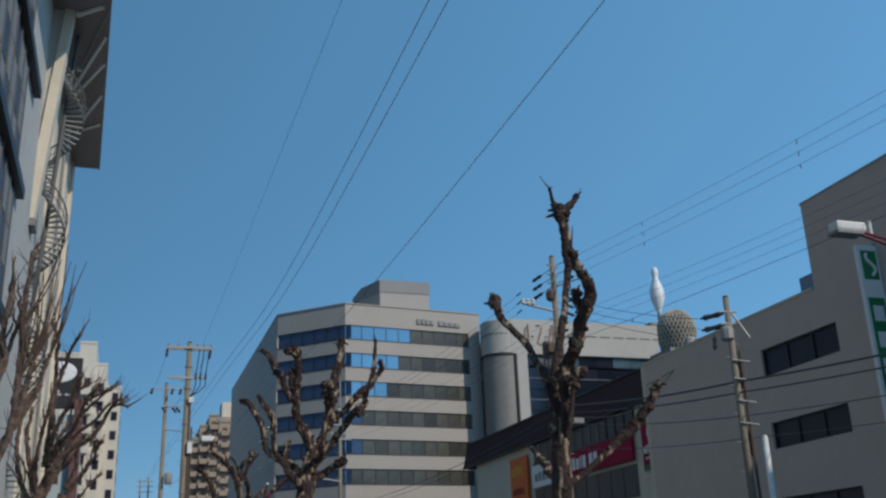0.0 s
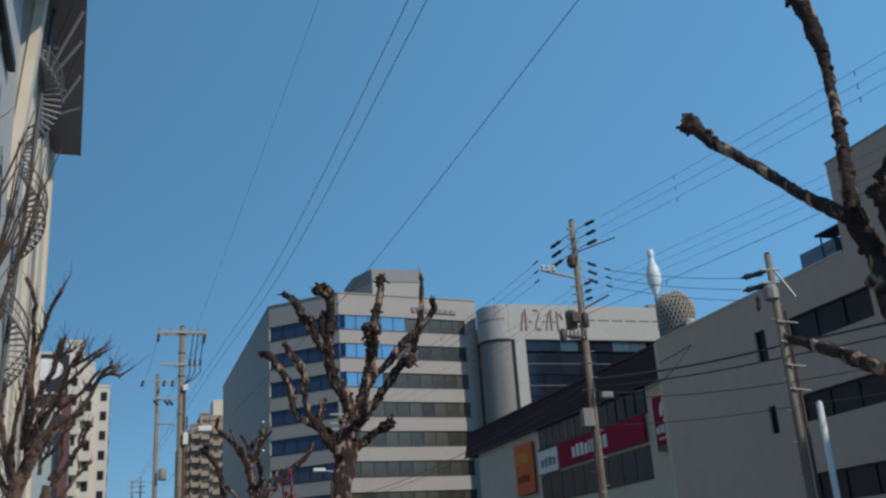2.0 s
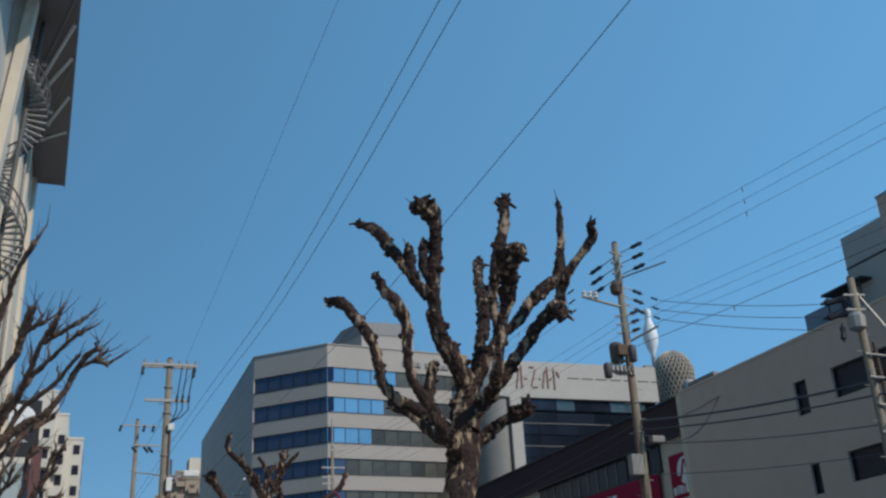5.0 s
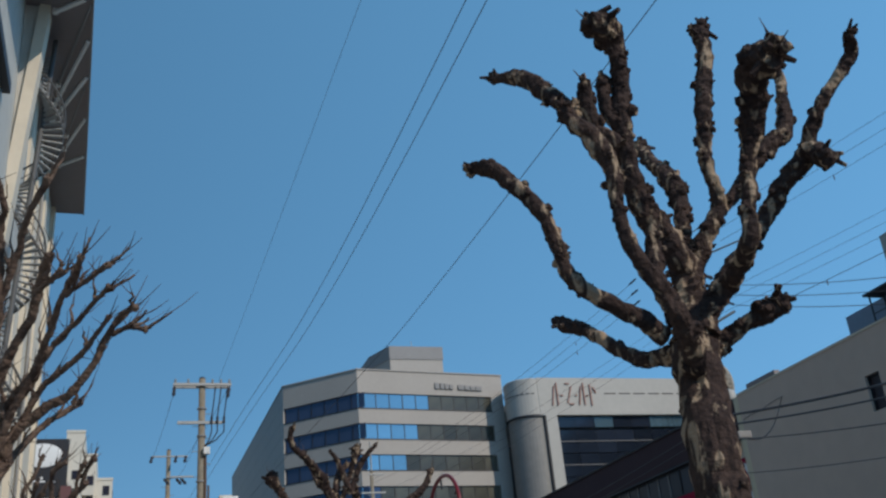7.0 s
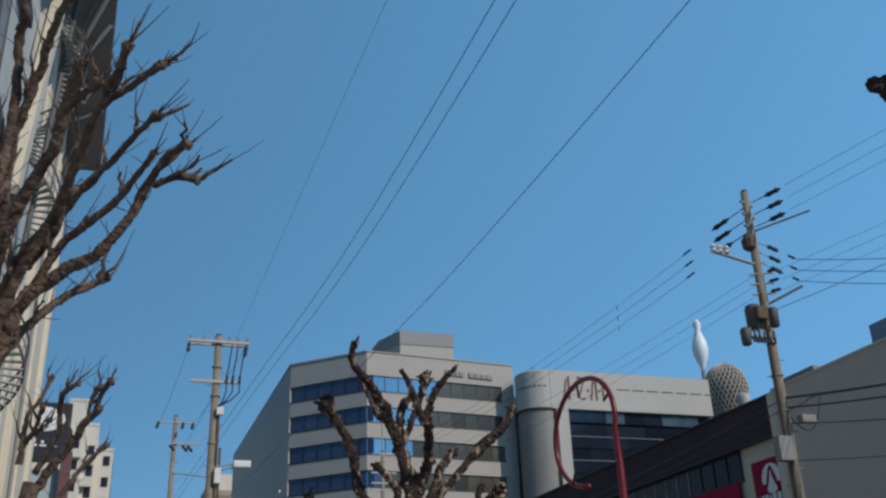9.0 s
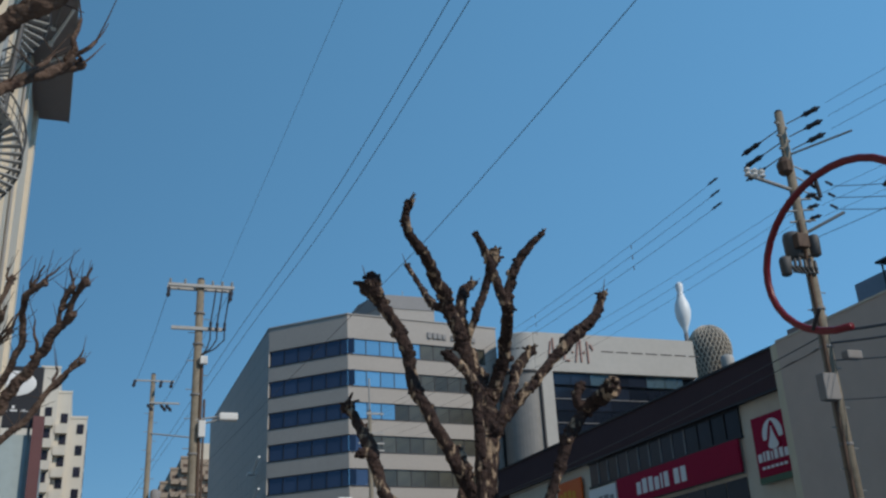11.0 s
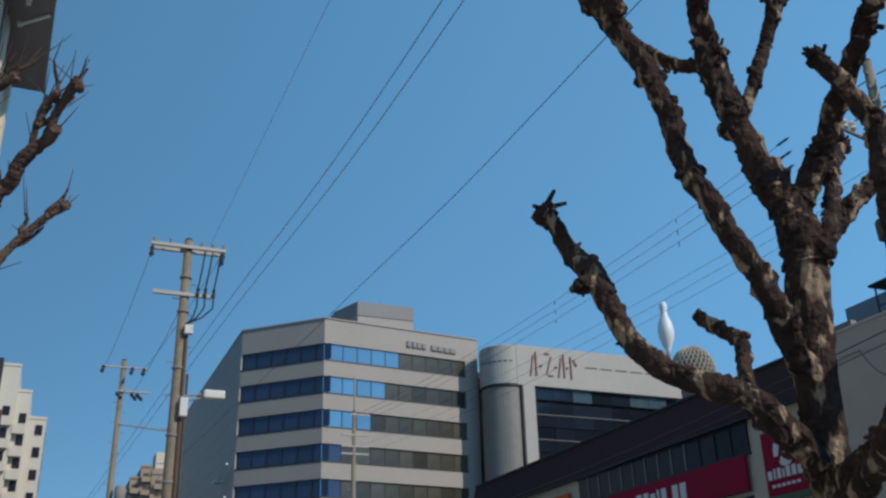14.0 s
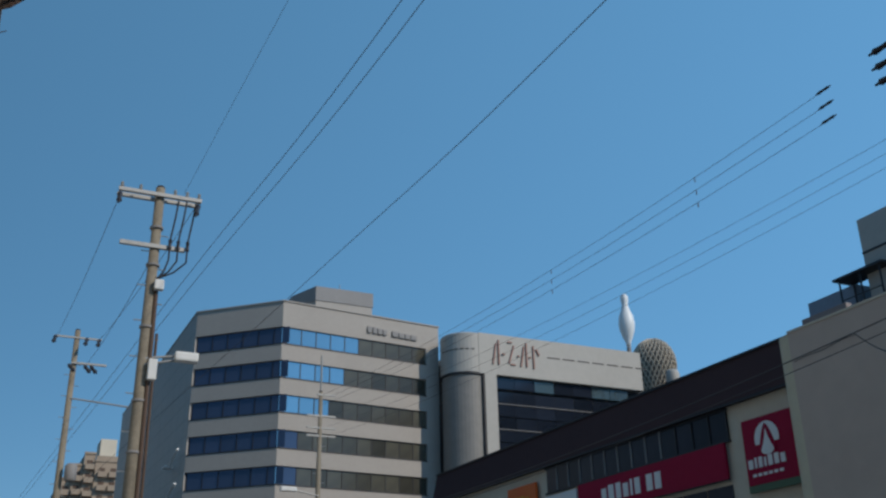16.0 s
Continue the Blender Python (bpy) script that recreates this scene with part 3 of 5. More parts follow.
green_sign = thing("green_sign", "tall white and green projecting shop sign with lettering bars", "sign")
part("panel", cube(28.95, 29.98, 30.3, 30.5, 5.0, 14.6, bevel=0.03), SIGN_WHITE, green_sign)
part("emblem", cube(29.1, 29.85, 30.27, 30.3, 13.1, 14.35), SIGN_GREEN, green_sign, "green square emblem")
bme = bmesh.new()
tube(bme, [Vector((29.48 + 0.2 * math.sin(k * 0.55), 30.25, 13.25 + k * 0.095)) for k in range(11)], [0.07] * 11, 6)
part("emblem_curl", bme, SIGN_WHITE, green_sign)
part("green_field", cube(29.08, 29.86, 30.27, 30.3, 5.3, 12.3), SIGN_GREEN, green_sign, "green sign field")
part("bracket", cube(29.9, 30.02, 30.34, 30.46, 14.6, 14.75), STEEL, green_sign)
for k in range(6):
    part("letter_bar", cube(29.22, 29.72, 30.24, 30.27, 11.3 - k * 1.1, 11.95 - k * 1.1), SIGN_WHITE, green_sign, "plain white lettering bar")


# ---- tall building by the footway ----
def slab(xs, y0, y1, z0, z1):
    """A block whose sides lean: xs holds its x limits at the foot and at the top."""
    bm = bmesh.new()
    rings = [[bm.verts.new(p) for p in ((a, y0, z), (b, y0, z), (b, y1, z), (a, y1, z))] for (a, b), z in zip(xs, (z0, z1))]
    bm.faces.new(rings[0][::-1]), bm.faces.new(rings[1])
    for i in range(4):
        bm.faces.new((rings[0][i], rings[0][(i + 1) % 4], rings[1][(i + 1) % 4], rings[1][i]))
    return bm


def tower_block():
    t = thing("tower_block", "tall pale rendered block with a strutted roof canopy", "building")
    x = -4.9
    part("end_wall", cube(-20, x, 61.6, 72, 0, 33.02), CREAM, t, "cream rendered wall")
    part("niche_wall", cube(-20, x - 0.9, 58.3, 61.6, 0, 33.02), CREAM, t)
    part("side_wall", cube(-20, x, 56.5, 58.3, 0, 33.02), CREAM, t)
    part("main_wall", cube(-20, x - 0.15, 10, 56.5, 0, 36), WALL_BLUE, t, "pale blue-grey rendered wall")
    # a fin leaned outwards to fit the camera's view, with its pale web
    part("pilaster", slab(((-5.39, -4.85), (-4.40, -3.92)), 49.8, 50.9, 20.35, 33.0), CREAM, t, "cream pilaster, leaned to fit the camera's view")
    part("fin_web", slab(((-5.6, -5.385), (-5.6, -4.395)), 50.0, 50.8, 20.35, 33.0), WALL_BLUE, t)
    part("pilaster", cube(x, x + 0.2, 64.8, 66.0, 3, 33), CREAM, t)
    part("pilaster", cube(x, x + 0.25, 71.0, 71.99, 0, 33), CREAM, t)
    part("ledge", cube(-5.6, -4.75, 49.6, 51.0, 19.95, 20.35), GREY_DRUM, t)
    part("downpipe", rod(bmesh.new(), (x + 0.1, 63.4, 0), (x + 0.1, 63.4, 33), 0.09), GREY_DRUM, t)
    # window bays between heavy dark bands
    for z, end in ((12.7, 42.0), (18.9, 43.5), (25.1, 45.6)):
        part("band", cube(x - 0.1, x + 0.22, 12, end, z, z + 0.5), FRAME_DARK, t, "heavy dark window band")
    pane = mesh_of("pane", cube(0, 0.05, 0.06, 1.54, 0.05, 1.75), GLASS_DARK)
    pale = mesh_of("pane", cube(0, 0.05, 0.06, 1.54, 0.05, 1.75), GREY_DRUM)
    for z0 in (13.3, 19.5, 25.7):
        for j in range(3):
            for i in range(10):
                piece("pane", pane if (i + j) % 3 == 0 else pale, t, pose(x - 0.13, 26 + i * 1.6, z0 + j * 1.8))
        for i in range(11):
            part("mullion", cube(x - 0.14, x - 0.02, 25.95 + i * 1.6, 26.05 + i * 1.6, z0, z0 + 5.5), STAIR, t)
    # roof canopy, slightly splayed to fit the camera's view, and its struts
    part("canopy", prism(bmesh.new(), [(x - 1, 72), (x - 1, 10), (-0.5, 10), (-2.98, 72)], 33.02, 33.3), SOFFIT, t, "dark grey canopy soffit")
    part("canopy_edge", prism(bmesh.new(), [(-2.98, 72), (-0.5, 10), (-0.4, 10), (-2.88, 72)], 32.96, 33.5), PENT, t)
    for (xa, ya), (xb, yb), r in (((-2.78, 64.06), (-4.21, 65.31), 0.1), ((-2.60, 59.78), (-3.81, 63.27), 0.1), ((-2.43, 55.57), (-4.36, 60.25), 0.11), ((-2.29, 52.34), (-4.30, 59.05), 0.11), ((-2.12, 49.42), (-3.87, 56.46), 0.07), ((-2.39, 49.05), (-3.74, 50.17), 0.12), ((-2.54, 56.66), (-3.63, 61.68), 0.05)):
        part("strut", rod(bmesh.new(), (xa, ya, 32.94), (xb, yb, 32.9), r), STRUT if r > 0.08 else PENT, t, "canopy brace")
        part("strut_foot", cube(xb - 0.12, xb + 0.12, yb - 0.16, yb + 0.16, 32.84, 33.02), STRUT, t)
    return t


tower_block()


def spiral_stair():
    """Helical fire stair: treads, handrails and balusters round a central column."""
    cx, cy, r, pitch, z0 = -5.66, 52.6, 1.02, 6.9, 3.0
    t = thing("spiral_stair", "steel spiral fire stair beside the cream fin of the tall block", "staircase", (cx, cy, 0))
    t.matrix_basis = pose(cx, cy, 0, 0, 3.2, 0)
    part("column", rod(bmesh.new(), (0, 0, 0), (0, 0, 33.0), 0.12, sides=12), STAIR, t)
    n = int((32.4 - z0) / 0.26)
    tread = bmesh.new()
    v = [tread.verts.new(p) for p in ((0.10, -0.07, 0), (r, -0.15, 0), (r, 0.15, 0), (0.10, 0.07, 0), (0.10, -0.07, 0.06), (r, -0.15, 0.06), (r, 0.15, 0.06), (0.10, 0.07, 0.06))]
    for f in ((3, 2, 1, 0), (4, 5, 6, 7), (0, 1, 5, 4), (1, 2, 6, 5), (2, 3, 7, 6), (3, 0, 4, 7)):
        tread.faces.new([v[i] for i in f])
    me = mesh_of("tread", tread, STAIR_LIGHT)
    turn = lambda z: math.degrees(2 * math.pi * (20.5 - z) / pitch)
    for k in range(n):
        z = z0 + k * 0.26
        piece("tread", me, t, pose(0, 0, z, 0, 0, turn(z)))
    for off, rad in ((1.0, 0.05), (0.5, 0.025), (0.0, 0.06)):
        pts = []
        for k in range(n - 2):
            z = z0 + k * 0.26
            a = radians(turn(z))
            pts.append(Vector((r * math.cos(a), r * math.sin(a), z + off)))
        part("handrail" if off else "stringer", tube(bmesh.new(), pts, [rad] * len(pts), 5), STAIR, t)
    bal = mesh_of("baluster", rod(bmesh.new(), (r, 0, 0), (r, 0, 1.0), 0.018, sides=4), STAIR)
    for k in range(0, n - 3):
        z = z0 + k * 0.26
        piece("baluster", bal, t, pose(0, 0, z, 0, 0, turn(z)))
    return t


spiral_stair()


# ---- billboard and white flats beyond ----
def billboard():
    t = thing("billboard", "dark rooftop billboard with a white oval and pale lettering bars", "billboard")
    y = 95
    part("panel", cube(-8.0, -3.9, y, y + 0.5, 18.7, 23.5, bevel=0.05), FRAME_DARK, t)
    bm = bmesh.new()
    bmesh.ops.create_uvsphere(bm, u_segments=28, v_segments=12, radius=1, matrix=Matrix.LocRotScale((-5.9, y - 0.02, 22.1), None, (1.55, 0.06, 1.0)))
    part("oval", bm, SIGN_WHITE, t, "white oval emblem", smooth=True)
    for k, (x, w, h) in enumerate(((-7.3, 0.5, 0.5), (-6.6, 0.35, 0.6), (-6.05, 0.5, 0.45), (-5.3, 0.55, 0.15))):
        part("letter_bar", cube(x, x + w, y - 0.04, y, 19.9, 19.9 + h * 0.3), SIGN_WHITE, t, "pale letter bar")
        part("letter_bar", cube(x + 0.1, x + w * 0.6, y - 0.04, y, 19.9 + h * 0.5, 19.9 + h), SIGN_WHITE, t, "pale letter bar")
    for x in (-7.2, -4.6):
        part("post", rod(bmesh.new(), (x, y + 0.6, 12), (x, y + 0.6, 23), 0.12), STEEL, t)
    return t


billboard()
low = thing("low_building", "low pale teal building under the billboard", "building")
part("wall", cube(-12, -4.1, 95.5, 112, 0, 18.2), TEAL, low)
part("red_column", cube(-4.3, -3.5, 94.6, 95.4, 0, 19.5), material("dull maroon tile", (0.16, 0.07, 0.07), rough=0.7), low, "dull maroon column")


def flats():
    t = thing("apartment_building", "stepped white apartment building with small dark windows and balconies", "building")
    y = 150
    blocks = ((-12, -7.0, 36.5), (-7.0, -4.6, 38.5), (-4.6, -2.9, 35.4), (-2.9, -0.7, 32.2))
    for k, (x0, x1, top) in enumerate(blocks):
        part("wall", cube(x0, x1, y + k * 0.9, y + 22, 0, top), APT, t)
        part("parapet", cube(x0 - 0.06, x1 + 0.06, y + k * 0.9 - 0.1, y + k * 0.9 + 0.2, top, top + 0.35), APT, t)
    pane = mesh_of("window", cube(-0.42, 0.42, -0.08, 0.05, 0, 1.25), GLASS_DARK)
    slab = mesh_of("balcony", cube(-0.75, 0.75, -1.0, 0.0, -0.15, 1.0), APT)
    side = mesh_of("window", cube(-0.05, 0.06, 0, 1.2, 0, 1.3), GLASS_DARK)
    for f in range(11):
        z = 30.2 - f * 2.85
        piece("window", pane, t, pose(-1.5, y + 2.65, z))
        piece("window", pane, t, pose(-3.6, y + 1.75, z + 1.2))
        piece("window", side, t, pose(-0.7, y + 6, z))
        piece("window", side, t, pose(-0.7, y + 12, z))
        piece("window", pane, t, pose(-5.6, y + 0.85, z + 1.8))
        piece("balcony", slab, t, pose(-5.6, y + 0.85, z + 0.6))
        piece("balcony", slab, t, pose(-3.9, y + 1.75, z - 0.2))
    return t


flats()
def far_flats():
    t = thing("far_flats", "tan terraced apartment house far down the street with stepped balconies", "building")
    y = 258.0
    bays = ((16.2, 18.4, 40.5), (18.4, 20.6, 43.6), (20.6, 23.0, 46.2), (23.0, 28.4, 44.5))
    for k, (x0, x1, top) in enumerate(bays):
        part("wall", cube(x0, x1, y - k * 0.8, y + 26, 0, top), APT_BROWN, t)
        part("parapet", cube(x0 - 0.1, x1 + 0.1, y - k * 0.8 - 0.25, y - k * 0.8 + 0.2, top, top + 0.5), APT_BROWN, t)
    part("stair_head", cube(24.0, 27.6, y + 1, y + 8, 44.5, 50.4), CREAM, t, "cream stair head on the roof")
    part("roof_rail", cube(23.2, 28.2, y - 2.3, y - 2.2, 45.0, 45.9), APT_BROWN, t)
    window = mesh_of("window", cube(-0.6, 0.6, -0.12, 0.05, 0, 1.3), RUST_BROWN)
    slab = mesh_of("balcony", cube(-1.0, 1.0, -1.3, 0.0, -0.2, 1.0, bevel=0.03), APT_BROWN)
    for k, (x0, x1, top) in enumerate(bays):
        for f in range(9):
            z = top - 3.0 - f * 3.0
            for xc in ((x0 + x1) / 2,) if k < 3 else (24.6, 27.0):
                piece("window", window, t, pose(xc, y - k * 0.8, z + 0.35))
                piece("balcony", slab, t, pose(xc, y - k * 0.8, z - 0.35))


far_flats()


# ---- utility poles ----
def insulator(t, a, b, r=0.07):
    """A dark covered strain insulator between two points."""
    a, b = Vector(a), Vector(b)
    pts = [a.lerp(b, k) for k in (0, 0.12, 0.2, 0.5, 0.8, 0.88, 1)]
    part("insulator", tube(bmesh.new(), pts, [r * 0.4, r * 0.55, r * 1.1, r * 0.85, r * 1.15, r * 0.5, r * 0.35], 8), PORCELAIN, t, "dark insulator")


def strain(t, a, b, r=0.06):
    """A thin pull-off rod that ends in a dark insulator."""
    a, b = Vector(a), Vector(b)
    part("pull_rod", rod(bmesh.new(), a, a.lerp(b, 0.5), 0.018, sides=6), STEEL, t)
    insulator(t, a.lerp(b, 0.45), b, r)


def pole_shaft(t, x, y, top, r0=0.19, r1=0.12):
    part("shaft", rod(bmesh.new(), (x, y, 0), (x, y, top), r0, r1, 14), CONCRETE_POLE, t, "weathered concrete shaft", True)
    part("cap", rod(bmesh.new(), (x, y, top), (x, y, top + 0.06), r1 * 1.05, r1 * 0.7, 14), CABLE, t)
    k = 0
    z = 2.0
    while z < top - 1.2:
        a = 1 if k % 2 else -1
        part("step_bolt", rod(bmesh.new(), (x + a * r1, y, z), (x + a * (r1 + 0.2), y, z), 0.014, sides=5), STEEL, t)
        z, k = z + 0.45, k + 1


def street_pole():
    """Pole with twin crossarms, drop leads and a street lamp."""
    x, y = 2.94, 44.25
    t = thing("utility_pole", "concrete utility pole with double crossarm, drop leads and street lamp arm", "utility pole", group="utility poles")
    pole_shaft(t, x, y, 12.75, 0.165, 0.115)
    part("pipe", rod(bmesh.new(), (x + 0.2, y - 0.1, 0), (x + 0.13, y - 0.1, 10.3), 0.05), RUST_BROWN, t, "brown riser pipe")
    part("pipe", rod(bmesh.new(), (x + 0.3, y, 0), (x + 0.26, y, 8.9), 0.035), RUST_BROWN, t, "brown riser pipe")
    for dy in (-0.16, 0.16):
        part("crossarm", cube(x - 1.02, x + 1.02, y + dy - 0.05, y + dy + 0.05, 12.45, 12.54), STEEL, t, "grey steel crossarm")
    part("crossarm", cube(x - 0.85, x + 0.72, y - 0.17, y - 0.07, 11.05, 11.15), STEEL, t, "grey steel crossarm")
    for dx in (-0.95, -0.5, 0.35, 0.65, 0.95):
        part("post_insulator", lathe(bmesh.new(), [(0.03, 0), (0.05, 0.04), (0.03, 0.07), (0.045, 0.11), (0.02, 0.15)], 10, (x + dx, y - 0.16, 12.55)), STEEL, t)
    insulator(t, (x - 0.98, y - 0.2, 12.4), (x - 1.02, y - 0.5, 11.95), 0.06)
    insulator(t, (x + 0.95, y - 0.2, 12.4), (x + 0.85, y - 0.5, 11.9), 0.06)
    for dx in (0.45, 0.65, 0.88):
        lead = [Vector((x + dx, y - 0.2, 12.4)), Vector((x + dx - 0.05, y - 0.25, 11.9)), Vector((x + dx - 0.12, y - 0.22, 11.3)), Vector((x + dx - 0.12, y - 0.2, 10.75)), Vector((x + dx * 0.55, y - 0.2, 10.45)), Vector((x + 0.12, y - 0.15, 10.25))]
        part("drop_lead", tube(bmesh.new(), lead, [0.022] * 6, 6), CABLE, t, "black drop lead")
        insulator(t, (x + dx - 0.12, y - 0.22, 11.35), (x + dx - 0.12, y - 0.2, 11.0), 0.045)
    part("junction_box", cube(x + 0.06, x + 0.28, y - 0.28, y - 0.1, 9.95, 10.2, bevel=0.02), LAMP_WHITE, t)
    part("meter_box", cube(x + 0.1, x + 0.3, y - 0.3, y - 0.1, 7.7, 8.2, bevel=0.02), LAMP_WHITE, t)
    for dz in (0, 0.16):
        part("lamp_arm", rod(bmesh.new(), (x, y - 0.1, 8.08 + dz), (x + 0.78, y - 0.1, 8.28 + dz * 0.6), 0.03), STEEL, t)
    bm = cube(x + 0.7, x + 1.26, y - 0.25, y + 0.05, 8.24, 8.47, bevel=0.05)
    head = part("lamp_head", bm, LAMP_WHITE, t, "white street lamp head")
    for z in (4.5, 6.0, 7.2, 9.0, 10.6, 11.6):
        part("clamp", lathe(bmesh.new(), [(0.15, z), (0.168, z + 0.01), (0.168, z + 0.06), (0.15, z + 0.07)], 14, (x, y, 0)), PENT, t)


def line_pole(x, y, top, label, arms):
    """A pole with pairs of strain insulators, a side bracket and a transformer."""
    t = thing("utility_pole", label, "utility pole", group="utility poles")
    pole_shaft(t, x, y, top, 0.165, 0.1)
    for k in range(arms):
        z = top - 0.35 - 0.36 * k
        part("bracket", rod(bmesh.new(), (x - 0.25, y - 0.1, z), (x + 0.25, y + 0.1, z), 0.035), STEEL, t)
        strain(t, (x + 0.1, y - 0.1, z), (x + 0.42, y - 0.95, z + 0.05), 0.065)
        strain(t, (x - 0.05, y + 0.1, z - 0.1), (x - 0.35, y + 1.2, z - 0.28), 0.065)
        insulator(t, (x - 0.42, y + 2.2, z - 0.42), (x - 0.48, y + 2.6, z - 0.47), 0.03)
    part("switch", lathe(bmesh.new(), [(0.09, -0.22), (0.17, -0.15), (0.19, 0.08), (0.1, 0.22)], 10, (x - 0.18, y - 0.05, top - 1.55)), RUST_BROWN, t, "brown switch housing")
    for k in range(3):
        strain(t, (x + 0.1, y, top - 1.45 - 0.3 * k), (x + 0.85, y + 0.1, top - 1.62 - 0.32 * k), 0.055)
        insulator(t, (x + 1.2, y + 0.2, top - 1.66 - 0.32 * k), (x + 1.5, y + 0.28, top - 1.7 - 0.32 * k), 0.036)
    part("rod_arm", rod(bmesh.new(), (x, y, top - 1.2), (x + 1.0, y - 1.2, top - 1.0), 0.028), STEEL, t)
    part("side_arm", rod(bmesh.new(), (x, y, top - 2.15), (x - 1.3, y - 0.1, top - 1.95), 0.045), STEEL, t)
    for k in range(3):
        part("cutout", lathe(bmesh.new(), [(0.05, 0), (0.09, 0.04), (0.05, 0.1), (0.09, 0.16), (0.05, 0.22)], 10, (x - 0.95 - k * 0.2, y - 0.1, top - 1.97)), LAMP_WHITE, t)
    bm = lathe(bmesh.new(), [(0.14, -0.03), (0.2, 0.0), (0.21, 0.5), (0.18, 0.6), (0.1, 0.64)], 18, (x - 0.5, y - 0.15, top - 4.0))
    part("transformer", bm, STAIR, t, "grey drum transformer", True)
    bm = lathe(bmesh.new(), [(0.08, -0.03), (0.12, 0.0), (0.13, 0.34), (0.11, 0.4), (0.06, 0.44)], 16, (x - 0.95, y - 0.3, top - 4.5))
    part("transformer", bm, STAIR, t, "grey drum transformer", True)
    bm = lathe(bmesh.new(), [(0.08, -0.03), (0.12, 0.0), (0.13, 0.4), (0.11, 0.47), (0.06, 0.5)], 16, (x - 0.12, y - 0.42, top - 4.0))
    part("transformer", bm, STAIR, t, "grey drum transformer", True)
    part("bushing_box", cube(x - 0.62, x - 0.3, y - 0.5, y - 0.3, top - 3.85, top - 3.5, bevel=0.03), RUST_BROWN, t)
    for k in range(6):
        part("lead", tube(bmesh.new(), [Vector((x - 0.8 + 0.14 * k, y - 0.3, top - 4.05 - 0.05 * (k % 2))), Vector((x - 0.85 + 0.14 * k, y - 0.35, top - 4.3)), Vector((x - 0.6 + 0.1 * k, y - 0.3, top - 4.42))], [0.035, 0.05, 0.03], 6), STAIR, t)
    part("hanger", cube(x - 0.6, x + 0.05, y - 0.2, y - 0.1, top - 3.6, top - 3.5), STEEL, t)
    part("hanger", cube(x - 0.6, x + 0.05, y - 0.2, y - 0.1, top - 4.35, top - 4.27), STEEL, t)
    for k in range(3):
        part("rack_pin", rod(bmesh.new(), (x - 0.3, y, top - 2.45 - 0.28 * k), (x + 0.32, y - 0.15, top - 2.4 - 0.28 * k), 0.025), STEEL, t)
        insulator(t, (x + 0.12, y - 0.18, top - 2.4 - 0.28 * k), (x + 0.3, y - 0.4, top - 2.38 - 0.28 * k), 0.05)
    part("outrigger", rod(bmesh.new(), (x, y, top - 3.3), (x + 0.8, y - 0.6, top - 2.9), 0.04), STEEL, t)
    part("pipe", rod(bmesh.new(), (x - 0.16, y - 0.1, 0), (x - 0.13, y - 0.1, top - 3), 0.045), RUST_BROWN, t, "brown riser pipe")
    part("control_box", cube(x - 0.52, x - 0.12, y - 0.3, y - 0.05, 6.15, 6.75, bevel=0.03), PENT, t, "grey control box")
    part("floodlight", cube(x + 0.2, x + 0.62, y - 0.4, y - 0.18, 7.08, 7.28, bevel=0.04), PENT, t, "small grey floodlight housing")
    for z in (4.0, 5.2, 7.4, 8.3, 9.6):
        part("clamp", lathe(bmesh.new(), [(0.14, z), (0.158, z + 0.01), (0.158, z + 0.06), (0.14, z + 0.07)], 14, (x, y, 0)), PENT, t)
    return t


street_pole()
line_pole(15.55, 31.5, 13.5, "tall concrete utility pole with many dark insulators and a drum transformer", 3)

p4 = thing("utility_pole", "shorter concrete utility pole with brackets before the beige wall", "utility pole", group="utility poles")
p4.matrix_basis = pose(0.9, 0.95, 0)
pole_shaft(p4, 17.95, 24.5, 10.3, 0.14, 0.095)
for k in range(2):
    insulator(p4, (17.8, 24.5, 9.75 - 0.4 * k), (17.15, 24.9, 9.65 - 0.4 * k), 0.09)
    part("bracket", rod(bmesh.new(), (17.6, 24.5, 9.8 - 0.4 * k), (18.2, 24.4, 9.8 - 0.4 * k), 0.035), STEEL, p4)
part("brace", rod(bmesh.new(), (17.95, 24.5, 10.0), (18.45, 24.2, 8.9), 0.035), STEEL, p4)
part("switch", lathe(bmesh.new(), [(0.1, -0.25), (0.22, -0.18), (0.24, 0.12), (0.12, 0.25)], 10, (17.75, 24.4, 9.05)), STEEL, p4, "grey switch housing")
insulator(p4, (17.35, 24.5, 9.0), (17.3, 24.5, 8.5), 0.07)
part("pipe", rod(bmesh.new(), (18.12, 24.35, 0), (18.1, 24.35, 8.5), 0.05), RUST_BROWN, p4, "brown riser pipe")
for z in (6.2, 6.9, 7.6, 8.2):
    part("rack", rod(bmesh.new(), (17.8, 24.4, z), (18.35, 24.2, z - 0.1), 0.03), STEEL, p4)

p2 = thing("utility_pole", "distant concrete utility pole with small crossarms and a transformer", "utility pole", group="utility poles")
pole_shaft(p2, 2.7, 63.4, 14.75, 0.17, 0.11)
part("crossarm", cube(1.8, 3.7, 63.26, 63.34, 14.37, 14.44), STEEL, p2)
part("crossarm", cube(2.6, 4.0, 63.2, 63.3, 13.25, 13.33), STEEL, p2)
part("crossarm", rod(bmesh.new(), (2.7, 63.3, 11.8), (5.0, 62.8, 11.5), 0.035), STEEL, p2)
for dx in (-0.85, 0.4, 0.9):
    insulator(p2, (2.7 + dx, 63.2, 14.4), (2.7 + dx - 0.1, 62.8, 13.95), 0.08)
    insulator(p2, (2.9 + dx * 0.5, 63.2, 13.2), (3.15 + dx * 0.5, 62.8, 12.8), 0.08)
